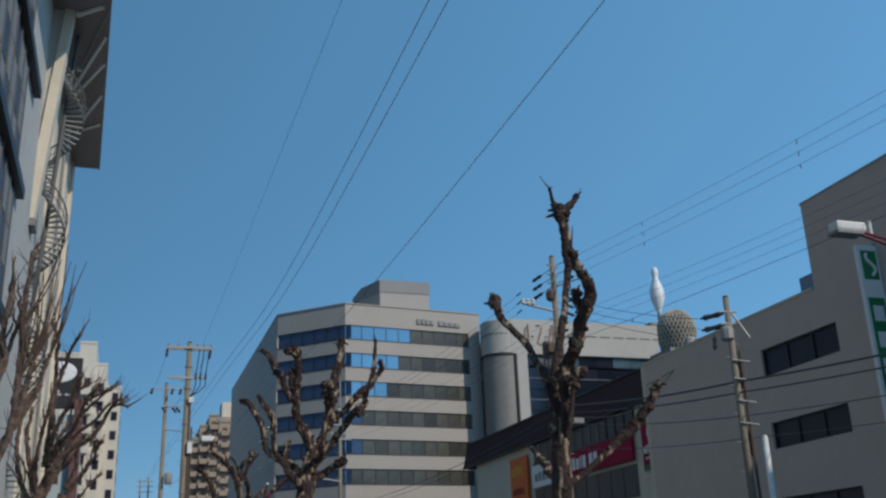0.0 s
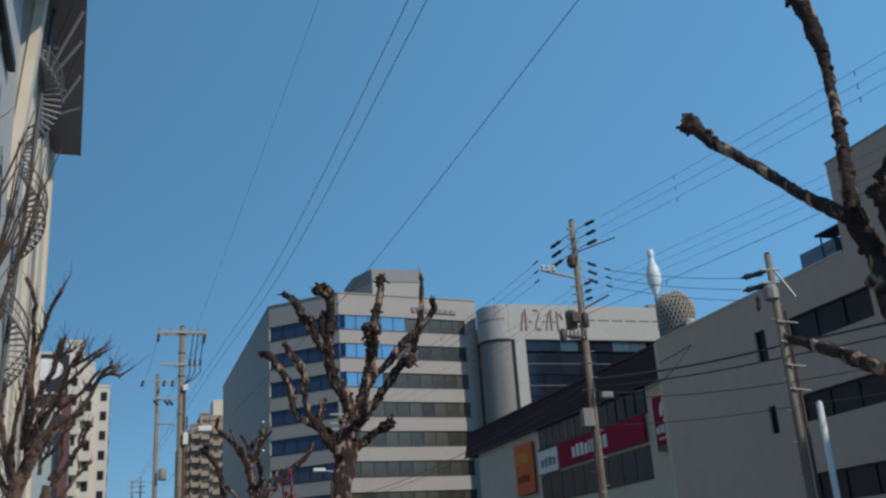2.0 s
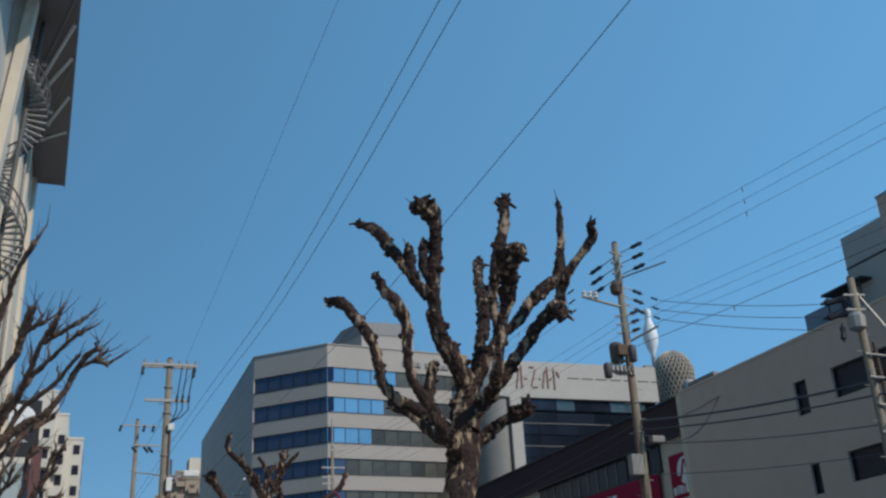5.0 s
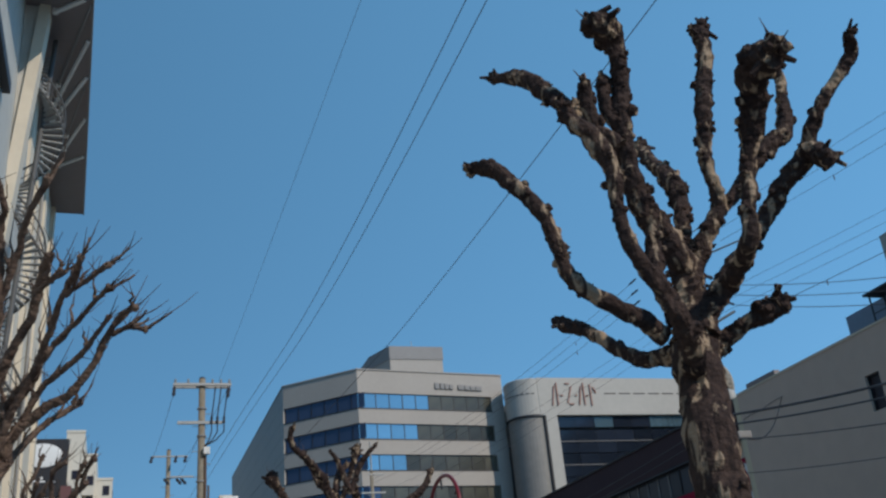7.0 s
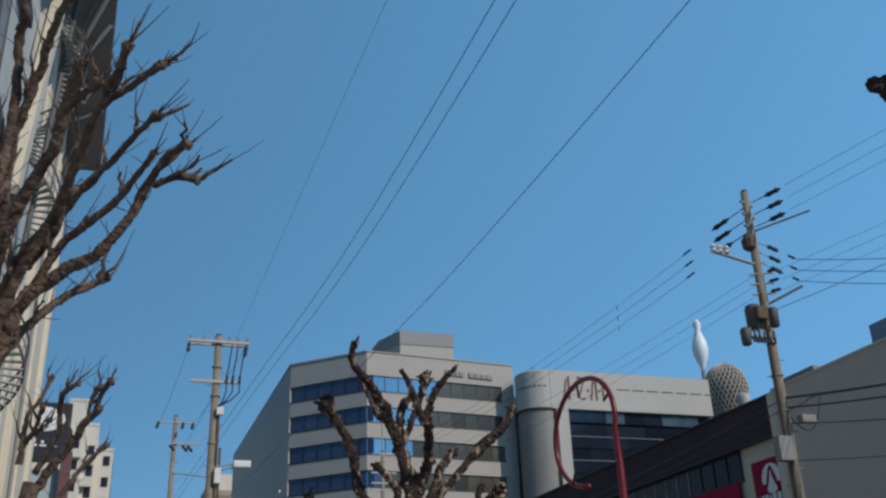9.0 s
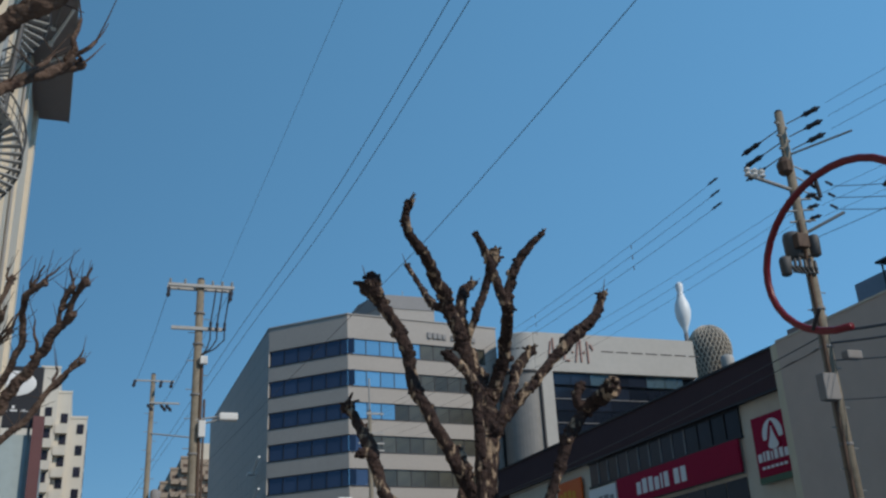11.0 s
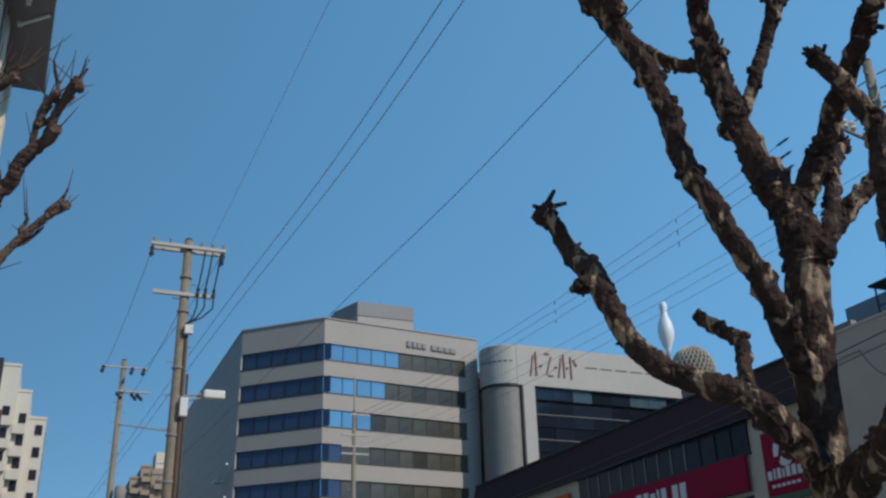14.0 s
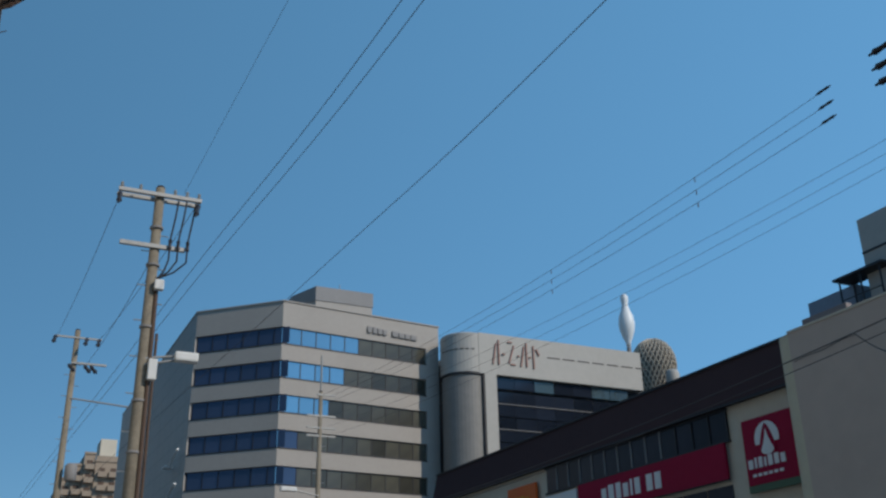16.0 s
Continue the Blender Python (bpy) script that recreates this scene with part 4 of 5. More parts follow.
part("transformer", lathe(bmesh.new(), [(0.2, 0), (0.24, 0.05), (0.24, 0.6), (0.14, 0.7)], 14, (3.1, 63.1, 8.4)), PENT, p2, "grey drum transformer", True)

p5 = thing("utility_pole", "slim far utility pole before the office block", "utility pole", group="utility poles")
pole_shaft(p5, 14.9, 67.5, 14.2, 0.17, 0.1)
part("lightning_rod", rod(bmesh.new(), (14.9, 67.5, 14.2), (14.9, 67.5, 16.1), 0.05), STEEL, p5)
for z in (14.0, 12.9, 12.3, 11.9):
    part("crossarm", cube(14.2 if z < 13 else 14.7, 15.7, 67.4, 67.5, z, z + 0.09), STEEL, p5)
part("lamp_arm", rod(bmesh.new(), (14.9, 67.4, 9.0), (13.5, 67.2, 9.2), 0.04), STEEL, p5)
part("lamp_head", cube(12.9, 13.7, 67.0, 67.3, 9.1, 9.32, bevel=0.05), LAMP_WHITE, p5, "white lamp head")

p6 = thing("utility_pole", "pair of far grey poles with crossarms down the street", "utility pole", group="utility poles")
for dx in (0.0, 1.3):
    part("shaft", rod(bmesh.new(), (3.2 + dx, 170, 0), (3.2 + dx, 170, 20.6 + 0.3 * dx), 0.2, 0.13, 10), STEEL, p6)
    for z in (20.2, 19.4, 18.5):
        part("crossarm", cube(2.5 + dx, 3.9 + dx, 169.7, 169.85, z, z + 0.12), STEEL, p6)

lampr = thing("street_lamp", "street lamp with white head on a dark maroon arm", "street lamp")
part("pole", rod(bmesh.new(), (19.6, 17.6, 0), (19.6, 17.6, 9.2), 0.11, 0.07, 12), RED_TUBE, lampr, "dark maroon pole", True)
for dz in (0, 0.22):
    part("arm", rod(bmesh.new(), (19.6, 17.6, 9.0 + dz), (17.3, 17.6, 9.62 + dz * 0.4), 0.035), RED_TUBE, lampr, "dark maroon arm")
part("head", cube(16.72, 17.6, 17.42, 17.78, 9.6, 9.84, bevel=0.06), LAMP_WHITE, lampr, "white lamp head")
part("shade", cube(16.68, 17.5, 17.4, 17.8, 9.5, 9.6, bevel=0.03), PENT, lampr)
part("finial", rod(bmesh.new(), (17.85, 17.6, 9.6), (17.85, 17.6, 9.95), 0.05), LAMP_WHITE, lampr)

wp = thing("pipe_post", "slim white steel post beside the shorter utility pole", "post")
part("tube", rod(bmesh.new(), (18.75, 24.3, 0), (18.75, 24.3, 5.55), 0.09, sides=12), LAMP_WHITE, wp, smooth=True)
part("cap", lathe(bmesh.new(), [(0.09, 5.55), (0.07, 5.62), (0.02, 5.65)], 12, (18.75, 24.3, 0)), LAMP_WHITE, wp)


# ---- red hooped post ----
def hoop_post():
    x, y = 2.92, 16.98
    t = thing("hoop_post", "dark red tubular post curling into a ring with short inner pegs", "post")
    pts = [Vector((x, y, z)) for z in (0, 0.6, 1.2, 1.8, 2.3, 2.8)]
    cy, cz, ry, rz = 17.45, 3.09, 0.47, 0.34
    for k in range(27):
        a = radians(-15 + k * 10.8)
        pts.append(Vector((x + 0.04 * k / 26, cy - ry * math.cos(a), cz + rz * math.sin(a))))
    part("tube", tube(bmesh.new(), pts, [0.042, 0.042, 0.036, 0.032, 0.026, 0.021] + [0.0165] * 27, 12), RED_TUBE, t, smooth=True)
    for k in (30, 95, 240):
        a = radians(k)
        p = Vector((x + 0.02, cy - ry * math.cos(a), cz + rz * math.sin(a)))
        q = p + Vector((0, cy - p.y, cz - p.z)).normalized() * 0.1
        part("peg", rod(bmesh.new(), p, q, 0.009), FRAME_DARK, t, "short dark peg")
    part("foot", rod(bmesh.new(), (x, y, 0.15), (x, y, 0.2), 0.12, sides=16), RED_TUBE, t)


hoop_post()


# ---- wires ----
def wire(a, b, r=0.010, sag=0.4, label="thin weathered overhead wire", tags=0, via=()):
    stops = [Vector(a)] + [Vector(v) for v in via] + [Vector(b)]
    n = 24
    pts = []
    if via:
        q = [stops[0] * 2 - stops[1]] + stops + [stops[-1] * 2 - stops[-2]]
        for p0, p1, p2, p3 in zip(q, q[1:], q[2:], q[3:]):
            for k in range(8):
                s = k / 8
                pts.append(0.5 * (2 * p1 + (p2 - p0) * s + (2 * p0 - 5 * p1 + 4 * p2 - p3) * s * s + (3 * p1 - p0 - 3 * p2 + p3) * s ** 3))
        pts.append(stops[-1])
    else:
        pts = [stops[0].lerp(stops[1], k / n) - Vector((0, 0, 4 * sag * (k / n) * (1 - k / n))) for k in range(n + 1)]
    t = thing("overhead_wire", label, "wire", group="overhead wires")
    part("strand", tube(bmesh.new(), pts, [r] * len(pts), 5), WIRE, t)
    for k in range(tags):
        p = pts[3 + (k * 5) % (n - 4)]
        part("tag", rod(bmesh.new(), p, p - Vector((0, 0, 0.13)), 0.014, sides=5), WIRE, t, "small hanging tag")
    return t


for dx in (0.0, 0.36):
    wire((5.4 + dx, -25, 12.5), (2.2 + dx * 0.7, 100, 12.3), 0.009, 0, "black overhead cable above the footway", 0, ((5.45 + dx, 5, 12.5), (5.5 + dx, 33, 12.5), (4.5 + dx * 0.9, 53, 12.5)))
wire((8.8, -25, 12.5), (5.0, 106, 12.6), 0.010, 0, "black overhead cable above the roadway", 0, ((8.85, 5, 12.5), (8.85, 33, 12.5), (8.1, 50, 12.5)))
wire((4.2, -25, 12.6), (3.5, 44, 12.6), 0.004, 0.3)
for k in range(3):
    z = 13.15 - 0.36 * k
    wire((15.97, 30.35, z + 0.05), (19.6, -4, z - 0.1), 0.005, 0.45, tags=2)
    wire((15.05, 34, z - 0.5), (14.9, 67.4, 14.0 - 0.25 * k), 0.006, 0.5, tags=2)
    z = 11.1 - 0.28 * k
    wire((15.9, 31.1, z), (19.8, -4, z - 0.1), 0.0045, 0.5)
    wire((15.5, 31.6, z), (15.2, 67.4, 12.9 - 0.5 * k), 0.0045, 0.5)
    wire((17.1, 31.8, 11.8 - 0.32 * k), (18.0, 25.85, 9.65 - 0.35 * k), 0.01, 0.1)
wire((15.6, 31.4, 10.0), (20.5, -4, 10.4), 0.008, 0.4, tags=1)
wire((3.9, 44.2, 12.5), (3.6, 63.2, 14.4), 0.008, 0.2)
wire((2.0, 44.2, 12.5), (1.9, 63.2, 14.4), 0.008, 0.2)
wire((3.0, 44.2, 11.1), (3.2, 63.2, 13.25), 0.008, 0.2)
for k, (z0, z1, r) in enumerate(((7.75, 7.5, 0.036), (7.5, 7.15, 0.026), (7.1, 6.4, 0.016), (6.2, 5.7, 0.012))):
    wire((15.6, 31.4, z0), (18.85, 25.35, z1), r, 0.12, "thick black communication cable slung between the poles")
    wire((18.85, 25.35, z1), (23.5, 2, z1 + 0.2), r, 0.5, "thick black communication cable slung between the poles")
    if k < 2:
        wire((15.6, 31.4, z0), (14.9, 67.4, z0 - 0.4), r * 0.4, 0.6, "thin black communication cable slung between the poles")
pipe = solo("wall_cable", tube(bmesh.new(), [Vector((29.95, 50.4 - 0.3 * k, 12.72 + 0.03 * math.sin(k * 0.9) + 0.02 * k)) for k in range(12)], [0.014] * 12, 6), CABLE, "loose black cable on the beige wall", "cable")
lead = solo("wall_cable", tube(bmesh.new(), [Vector((15.6 + 14.35 * k / 12, 31.5 + 15.6 * k / 12, 7.4 + 5.55 * k / 12 - 1.0 * math.sin(math.pi * k / 12))) for k in range(13)], [0.022] * 13, 6), CABLE, "black service cable from the pole to the beige wall", "cable")


# ---- pollarded plane trees ----
def smooth_path(rows, step=0.022):
    """A curve through rows of (x, y, z, r), evenly cut."""
    q = [Vector(r) for r in rows]
    q = [q[0] * 2 - q[1]] + q + [q[-1] * 2 - q[-2]]
    out = []
    for a, b, c, d in zip(q, q[1:], q[2:], q[3:]):
        n = max(2, int((c - b).length / step))
        for k in range(n):
            s = k / n
            out.append(0.5 * (2 * b + (c - a) * s + (2 * a - 5 * b + 4 * c - d) * s * s + (3 * b - a - 3 * c + d) * s ** 3))
    out.append(q[-2])
    return [p.to_3d() for p in out], [max(p[3], 0.006) for p in out]


def knob(bm, at, r, seed, spikes=3):
    """The swollen, scarred head where shoots are cut back every year."""
    at = Vector(at)
    res = bmesh.ops.create_icosphere(bm, subdivisions=2 if r > 0.012 else 1, radius=r, matrix=Matrix.Translation(at))
    for v in res["verts"]:
        d = v.co - at
        q = v.co * 22 + Vector((seed, seed, 0))
        v.co = at + d * (1 + 0.55 * noise.noise(q) + 0.45 * noise.noise(q * 2.3))
    for k in range(spikes):
        a, e = random.uniform(0, 6.28), random.uniform(-0.2, 1.3)
        d = Vector((math.cos(a) * math.cos(e), math.sin(a) * math.cos(e), math.sin(e)))
        rod(bm, at + d * r * 0.5, at + d * r * random.uniform(1.05, 1.5), r * 0.46, r * 0.2, 6)


class Tree:
    def __init__(self, x, y, label, whips=0, girth=0.8):
        self.top = thing("plane_tree", label, "tree", (x, y, 0), group="street trees")
        self.twigs, self.whips, self.girth, self.n = bmesh.new(), whips, girth, 0
        self.bark, self.slim = (BARK_GREY, 0.56) if whips else (BARK, 0.99)

    def trunk(self, rows):
        x, y, z, r = rows[0]
        rows = [(x * 0.5, y, 0.0, r * 1.6), (x * 0.7, y, 0.25, r * 1.25), (x, y, z * 0.55, r * 1.08)] + rows
        pts, rad = smooth_path(rows, 0.06)
        rad = [r * self.girth for r in rad]
        bm = tube(bmesh.new(), pts, rad, 26, 0.2, 3.7)
        for k in range(14):
            i = random.randrange(len(pts) // 3, len(pts))
            a = random.uniform(0, 6.28)
            knob(bm, pts[i] + Vector((math.cos(a), math.sin(a), 0)) * rad[i] * 0.9, rad[i] * random.uniform(0.18, 0.36), k, 1)
        part("trunk", bm, self.bark, self.top)

    def limb(self, rows, head=1.25):
        self.n += 1
        pts, rad = smooth_path(rows)
        # small kinks of old growth
        s = self.n * 5.3
        for i in range(2, len(pts) - 1):
            pts[i] = pts[i] + Vector((noise.noise(Vector((s, i * 0.16, 0))), noise.noise(Vector((s, i * 0.16, 9))), 0)) * rad[i] * 0.28
        rad = [r * self.slim for r in rad]
        bm = tube(bmesh.new(), pts, rad, 18, 0.3, s)
        length = len(pts)
        coarse = not self.whips
        for k in range(int(length * (0.95 if coarse else 1.1))):
            i = random.randrange(2, length)
            a, r = random.uniform(0, 6.28), rad[i]
            way = Vector((math.cos(a), math.sin(a), random.uniform(-0.6, 0.7))).normalized()
            size = random.choice((0.22, 0.26, 0.32, 0.4, 0.5, 0.62)) if coarse else random.choice((0.16, 0.2, 0.24, 0.3, 0.36))
            knob(bm, pts[i] + way * r * random.uniform(0.8, 1.05), r * size, s + k, random.choice((1, 1, 2, 3)))
        end = rad[-1]
        if coarse:
            # swollen, scarred head: burls, cut stubs and a few short pegs
            end = max(end, 0.8 * rad[int(length * 0.8)]) * 1.05
            go = (pts[-1] - pts[max(-6, -length)]).normalized()
            for k in range(9):
                p = pts[-1] - go * end * random.uniform(0.0, 2.2)
                way = Vector((random.uniform(-1, 1), random.uniform(-1, 1), random.uniform(-0.5, 0.9))).normalized()
                knob(bm, p + way * end * random.uniform(0.35, 0.95), end * random.uniform(0.5, 0.85), s + k * 3, 2)
                if k < 4:
                    q = p + (way + go * 0.5).normalized() * end * random.uniform(1.6, 2.6)
                    tube(bm, [p, p.lerp(q, 0.5) + Vector((0, 0, end * 0.2)), q], [end * 0.42, end * 0.3, end * 0.2], 6, 0.3, s + k)
        else:
            knob(bm, pts[-1], end * head, s, 4)
            for k in range(2):
                knob(bm, pts[-1] - (pts[-1] - pts[-3]).normalized() * end * (0.9 + k) + Vector((random.uniform(-1, 1), random.uniform(-1, 1), 0)) * end * 0.7, end * 0.75, s + k, 2)
        way = (pts[-1] - pts[-4]).normalized()
        for k in range(self.whips + random.choice((0, 0, 0, 1))):
            d = (way + Vector((random.uniform(-0.6, 0.6), random.uniform(-0.6, 0.6), random.uniform(0.0, 0.7)))).normalized()
            l = random.uniform(0.08, 0.36) if self.whips else random.uniform(0.06, 0.16)
            q = [pts[-1] + d * l * f + Vector((0, 0, 0.12 * l * f * f)) for f in (0, 0.35, 0.7, 1)]
            tube(self.twigs, q, [0.007, 0.005, 0.0035, 0.002], 5)
        if self.whips:
            # rising side branches, each with a few shoots
            for k in range(2 + self.whips):
                i = random.randrange(length // 4, length)
                go = (pts[min(i + 2, length - 1)] - pts[max(i - 2, 0)]).normalized()
                d = (go + Vector((random.uniform(-0.8, 0.8), random.uniform(-0.8, 0.8), random.uniform(-0.1, 0.6)))).normalized()
                l = random.uniform(0.12, 0.34)
                q = [pts[i] + d * l * f + Vector((0, 0, 0.3 * l * f * f)) + Vector((random.uniform(-1, 1), random.uniform(-1, 1), 0)) * 0.02 for f in (0, 0.2, 0.4, 0.6, 0.8, 1)]
                tube(bm, q, [0.022, 0.020, 0.017, 0.014, 0.011, 0.008], 6, 0.3, s + k)
                for j in range(2):
                    p = q[random.randrange(2, 6)]
                    e = (d + Vector((random.uniform(-0.8, 0.8), random.uniform(-0.8, 0.8), random.uniform(0.1, 0.9)))).normalized() * random.uniform(0.08, 0.3)
                    tube(self.twigs, [p, p + e * 0.5 + Vector((0, 0, 0.01)), p + e + Vector((0, 0, 0.04))], [0.005, 0.0035, 0.002], 4)
            for k in range(length // 7):
                i = random.randrange(length // 3, length)
                d = Vector((random.uniform(-1, 1), random.uniform(-1, 1), random.uniform(0.1, 1.2))).normalized()
                l = random.uniform(0.06, 0.28)
                q = [pts[i] + d * l * f for f in (0, 0.5, 1)]
                tube(self.twigs, q, [0.005, 0.0035, 0.002], 4)

        part("limb", bm, self.bark, self.top)

    def whip(self, a, b, r=0.012):
        """A long straight shoot."""
        a, b = Vector(a), Vector(b)
        tube(self.twigs, [a.lerp(b, f) + Vector((0.03 * math.sin(3 * f), 0, 0)) for f in (0, 0.25, 0.5, 0.75, 1)], [r, r * 0.8, r * 0.65, r * 0.5, r * 0.3], 5)

    def done(self):
        if len(self.twigs.verts):
            tagged(part("shoot_growth", self.twigs, TWIG, self.top, "thin brown shoots"), kind="stuff")


tree = Tree(3.12, 4.93, "leafless pollarded plane tree with three long bare limbs", 0, 1.0)
tree.trunk([(-0.09, -0.08, 1.97, 0.062), (-0.09, -0.09, 2.17, 0.059), (-0.08, -0.09, 2.36, 0.057), (-0.08, -0.1, 2.46, 0.057)])
tree.limb([(-0.09, -0.08, 2.33, 0.039), (-0.05, -0.02, 2.47, 0.04), (-0.01, 0.04, 2.65, 0.041), (-0.02, 0.1, 2.83, 0.038)])
tree.limb([(-0.08, -0.1, 2.35, 0.036), (-0.05, -0.09, 2.49, 0.033), (-0.01, -0.07, 2.69, 0.034), (-0.01, -0.06, 2.9, 0.038)])
tree.limb([(0.02, 0.18, 2.87, 0.029), (0.02, 0.4, 3.05, 0.024), (0.04, 0.62, 3.25, 0.025), (-0.05, 0.84, 3.49, 0.026), (-0.02, 1.06, 3.72, 0.042)])
tree.limb([(0.0, 0.13, 2.87, 0.029), (0.12, 0.23, 3.16, 0.027), (0.22, 0.33, 3.42, 0.024), (0.32, 0.43, 3.72, 0.025), (0.38, 0.52, 3.97, 0.037), (0.41, 0.61, 4.2, 0.038), (0.44, 0.69, 4.37, 0.05)])
tree.limb([(0.48, 0.75, 4.4, 0.026), (0.41, 0.75, 4.44, 0.018), (0.38, 0.75, 4.57, 0.012)])
tree.limb([(0.48, 0.75, 4.39, 0.027), (0.55, 0.76, 4.43, 0.028), (0.63, 0.77, 4.53, 0.02)])
tree.limb([(0.01, -0.05, 2.92, 0.041), (0.04, -0.14, 3.0, 0.041), (0.04, -0.24, 3.12, 0.04), (0.05, -0.34, 3.23, 0.04), (0.05, -0.43, 3.36, 0.037), (-0.07, -0.52, 3.46, 0.027), (-0.15, -0.62, 3.54, 0.018)])
tree.limb([(0.05, -0.3, 3.21, 0.025), (0.01, -0.32, 3.29, 0.025), (-0.01, -0.35, 3.36, 0.028)])
tree.limb([(-0.08, -0.12, 2.35, 0.021), (-0.04, -0.14, 2.5, 0.018), (-0.02, -0.16, 2.62, 0.018), (0.0, -0.18, 2.76, 0.018), (0.04, -0.2, 2.88, 0.04)])
tree.limb([(-0.01, -0.03, 2.19, 0.024), (0.11, 0.05, 2.24, 0.022), (0.33, 0.08, 2.4, 0.022), (0.55, 0.08, 2.58, 0.039), (0.63, 0.04, 2.68, 0.033), (0.69, -0.05, 2.83, 0.02)])
tree.limb([(-0.05, 0.07, 2.22, 0.028), (0.01, 0.41, 2.38, 0.026), (0.08, 0.75, 2.52, 0.014)])
tree.done()

tree = Tree(2.93, 13.3, "leafless pollarded plane tree with a broad crown of knobbly limbs", 0, 1.0)
tree.trunk([(-0.12, -0.2, 2.58, 0.116), (-0.05, -0.1, 2.85, 0.112), (0.02, 0.0, 3.18, 0.116)])
tree.limb([(0.03, 0.05, 3.15, 0.06), (0.07, 0.31, 3.24, 0.056), (0.01, 0.46, 3.27, 0.045), (-0.05, 0.6, 3.37, 0.039), (-0.15, 0.75, 3.53, 0.037), (-0.23, 0.9, 3.63, 0.046)])
tree.limb([(-0.07, 0.11, 3.27, 0.051), (-0.22, 0.07, 3.35, 0.045), (-0.42, 0.06, 3.45, 0.039), (-0.57, 0.06, 3.57, 0.039), (-0.62, 0.09, 3.82, 0.037), (-0.68, 0.14, 4.02, 0.042), (-0.76, 0.21, 4.17, 0.041), (-0.84, 0.3, 4.3, 0.045), (-0.93, 0.41, 4.34, 0.013)])
tree.limb([(-0.05, -0.1, 3.0, 0.06), (-0.29, -0.41, 3.15, 0.049), (-0.37, -0.44, 3.27, 0.044), (-0.47, -0.47, 3.39, 0.036), (-0.53, -0.49, 3.47, 0.033), (-0.56, -0.49, 3.69, 0.033), (-0.56, -0.49, 3.88, 0.042), (-0.62, -0.49, 4.03, 0.048), (-0.7, -0.47, 4.13, 0.037), (-0.76, -0.44, 4.24, 0.014)])
tree.limb([(0.02, 0.0, 3.2, 0.104), (0.05, 0.01, 3.38, 0.091), (0.07, 0.01, 3.61, 0.077), (-0.03, -0.0, 3.8, 0.068), (-0.15, -0.02, 4.03, 0.059), (-0.18, -0.04, 4.32, 0.054), (-0.16, -0.06, 4.6, 0.051), (-0.15, -0.1, 4.86, 0.049), (-0.21, -0.14, 4.98, 0.075), (-0.34, -0.18, 4.98, 0.061)])
tree.limb([(-0.23, -0.07, 4.27, 0.047), (-0.32, 0.0, 4.42, 0.041), (-0.36, 0.12, 4.59, 0.045), (-0.44, 0.27, 4.82, 0.047), (-0.5, 0.46, 5.04, 0.049), (-0.58, 0.7, 5.18, 0.016)])
tree.limb([(-0.3, 0.0, 4.38, 0.042), (-0.36, -0.05, 4.52, 0.04), (-0.38, -0.08, 4.66, 0.038)])
tree.limb([(-0.19, -0.05, 4.4, 0.038), (-0.26, -0.04, 4.55, 0.036), (-0.22, -0.02, 4.74, 0.036)])
tree.limb([(0.12, 0.05, 3.6, 0.045), (0.31, 0.36, 3.82, 0.043), (0.35, 0.37, 4.01, 0.044), (0.45, 0.47, 4.26, 0.052), (0.54, 0.66, 4.53, 0.058), (0.63, 0.95, 4.82, 0.042), (0.78, 1.3, 5.17, 0.045)])
tree.limb([(0.07, 0.02, 3.45, 0.06), (0.17, 0.14, 3.6, 0.057), (0.3, 0.08, 3.86, 0.048), (0.38, 0.03, 4.03, 0.039), (0.34, 0.0, 4.23, 0.036), (0.36, -0.01, 4.45, 0.043), (0.41, -0.02, 4.69, 0.05), (0.49, -0.0, 4.97, 0.044), (0.51, 0.02, 5.22, 0.049)])
tree.limb([(0.22, -0.12, 3.46, 0.045), (0.12, -0.48, 3.55, 0.043), (0.16, -0.49, 3.75, 0.038), (0.19, -0.52, 3.97, 0.038), (0.21, -0.59, 4.14, 0.059), (0.19, -0.68, 4.27, 0.07), (0.14, -0.81, 4.34, 0.083), (0.12, -0.96, 4.29, 0.064)])
tree.limb([(0.66, -0.3, 4.06, 0.045), (0.81, -0.24, 4.21, 0.048), (0.79, -0.32, 4.28, 0.041), (0.81, -0.4, 4.38, 0.038), (0.9, -0.48, 4.54, 0.032), (1.0, -0.56, 4.68, 0.038), (0.94, -0.64, 4.75, 0.032)])
tree.limb([(0.4, 0.06, 4.0, 0.039), (0.51, 0.06, 4.1, 0.039), (0.58, 0.06, 4.17, 0.046), (0.77, 0.06, 4.39, 0.05), (0.97, 0.06, 4.57, 0.051), (1.03, 0.06, 4.81, 0.035), (1.05, 0.06, 5.09, 0.03), (1.06, 0.06, 5.28, 0.016)])
tree.limb([(0.05, -0.06, 3.24, 0.071), (0.11, -0.07, 3.36, 0.06), (0.24, -0.11, 3.53, 0.052), (0.42, -0.18, 3.76, 0.049), (0.58, -0.27, 3.99, 0.047), (0.69, -0.39, 4.13, 0.059), (0.66, -0.54, 4.0, 0.042)])
tree.limb([(0.05, 0.0, 3.1, 0.06), (0.24, 0.15, 3.22, 0.049), (0.35, 0.06, 3.31, 0.043), (0.45, -0.02, 3.36, 0.052), (0.53, -0.1, 3.39, 0.058)])
tree.limb([(-0.42, -0.46, 3.32, 0.036), (-0.36, -0.4, 3.5, 0.042), (-0.33, -0.38, 3.63, 0.036)])
tree.done()

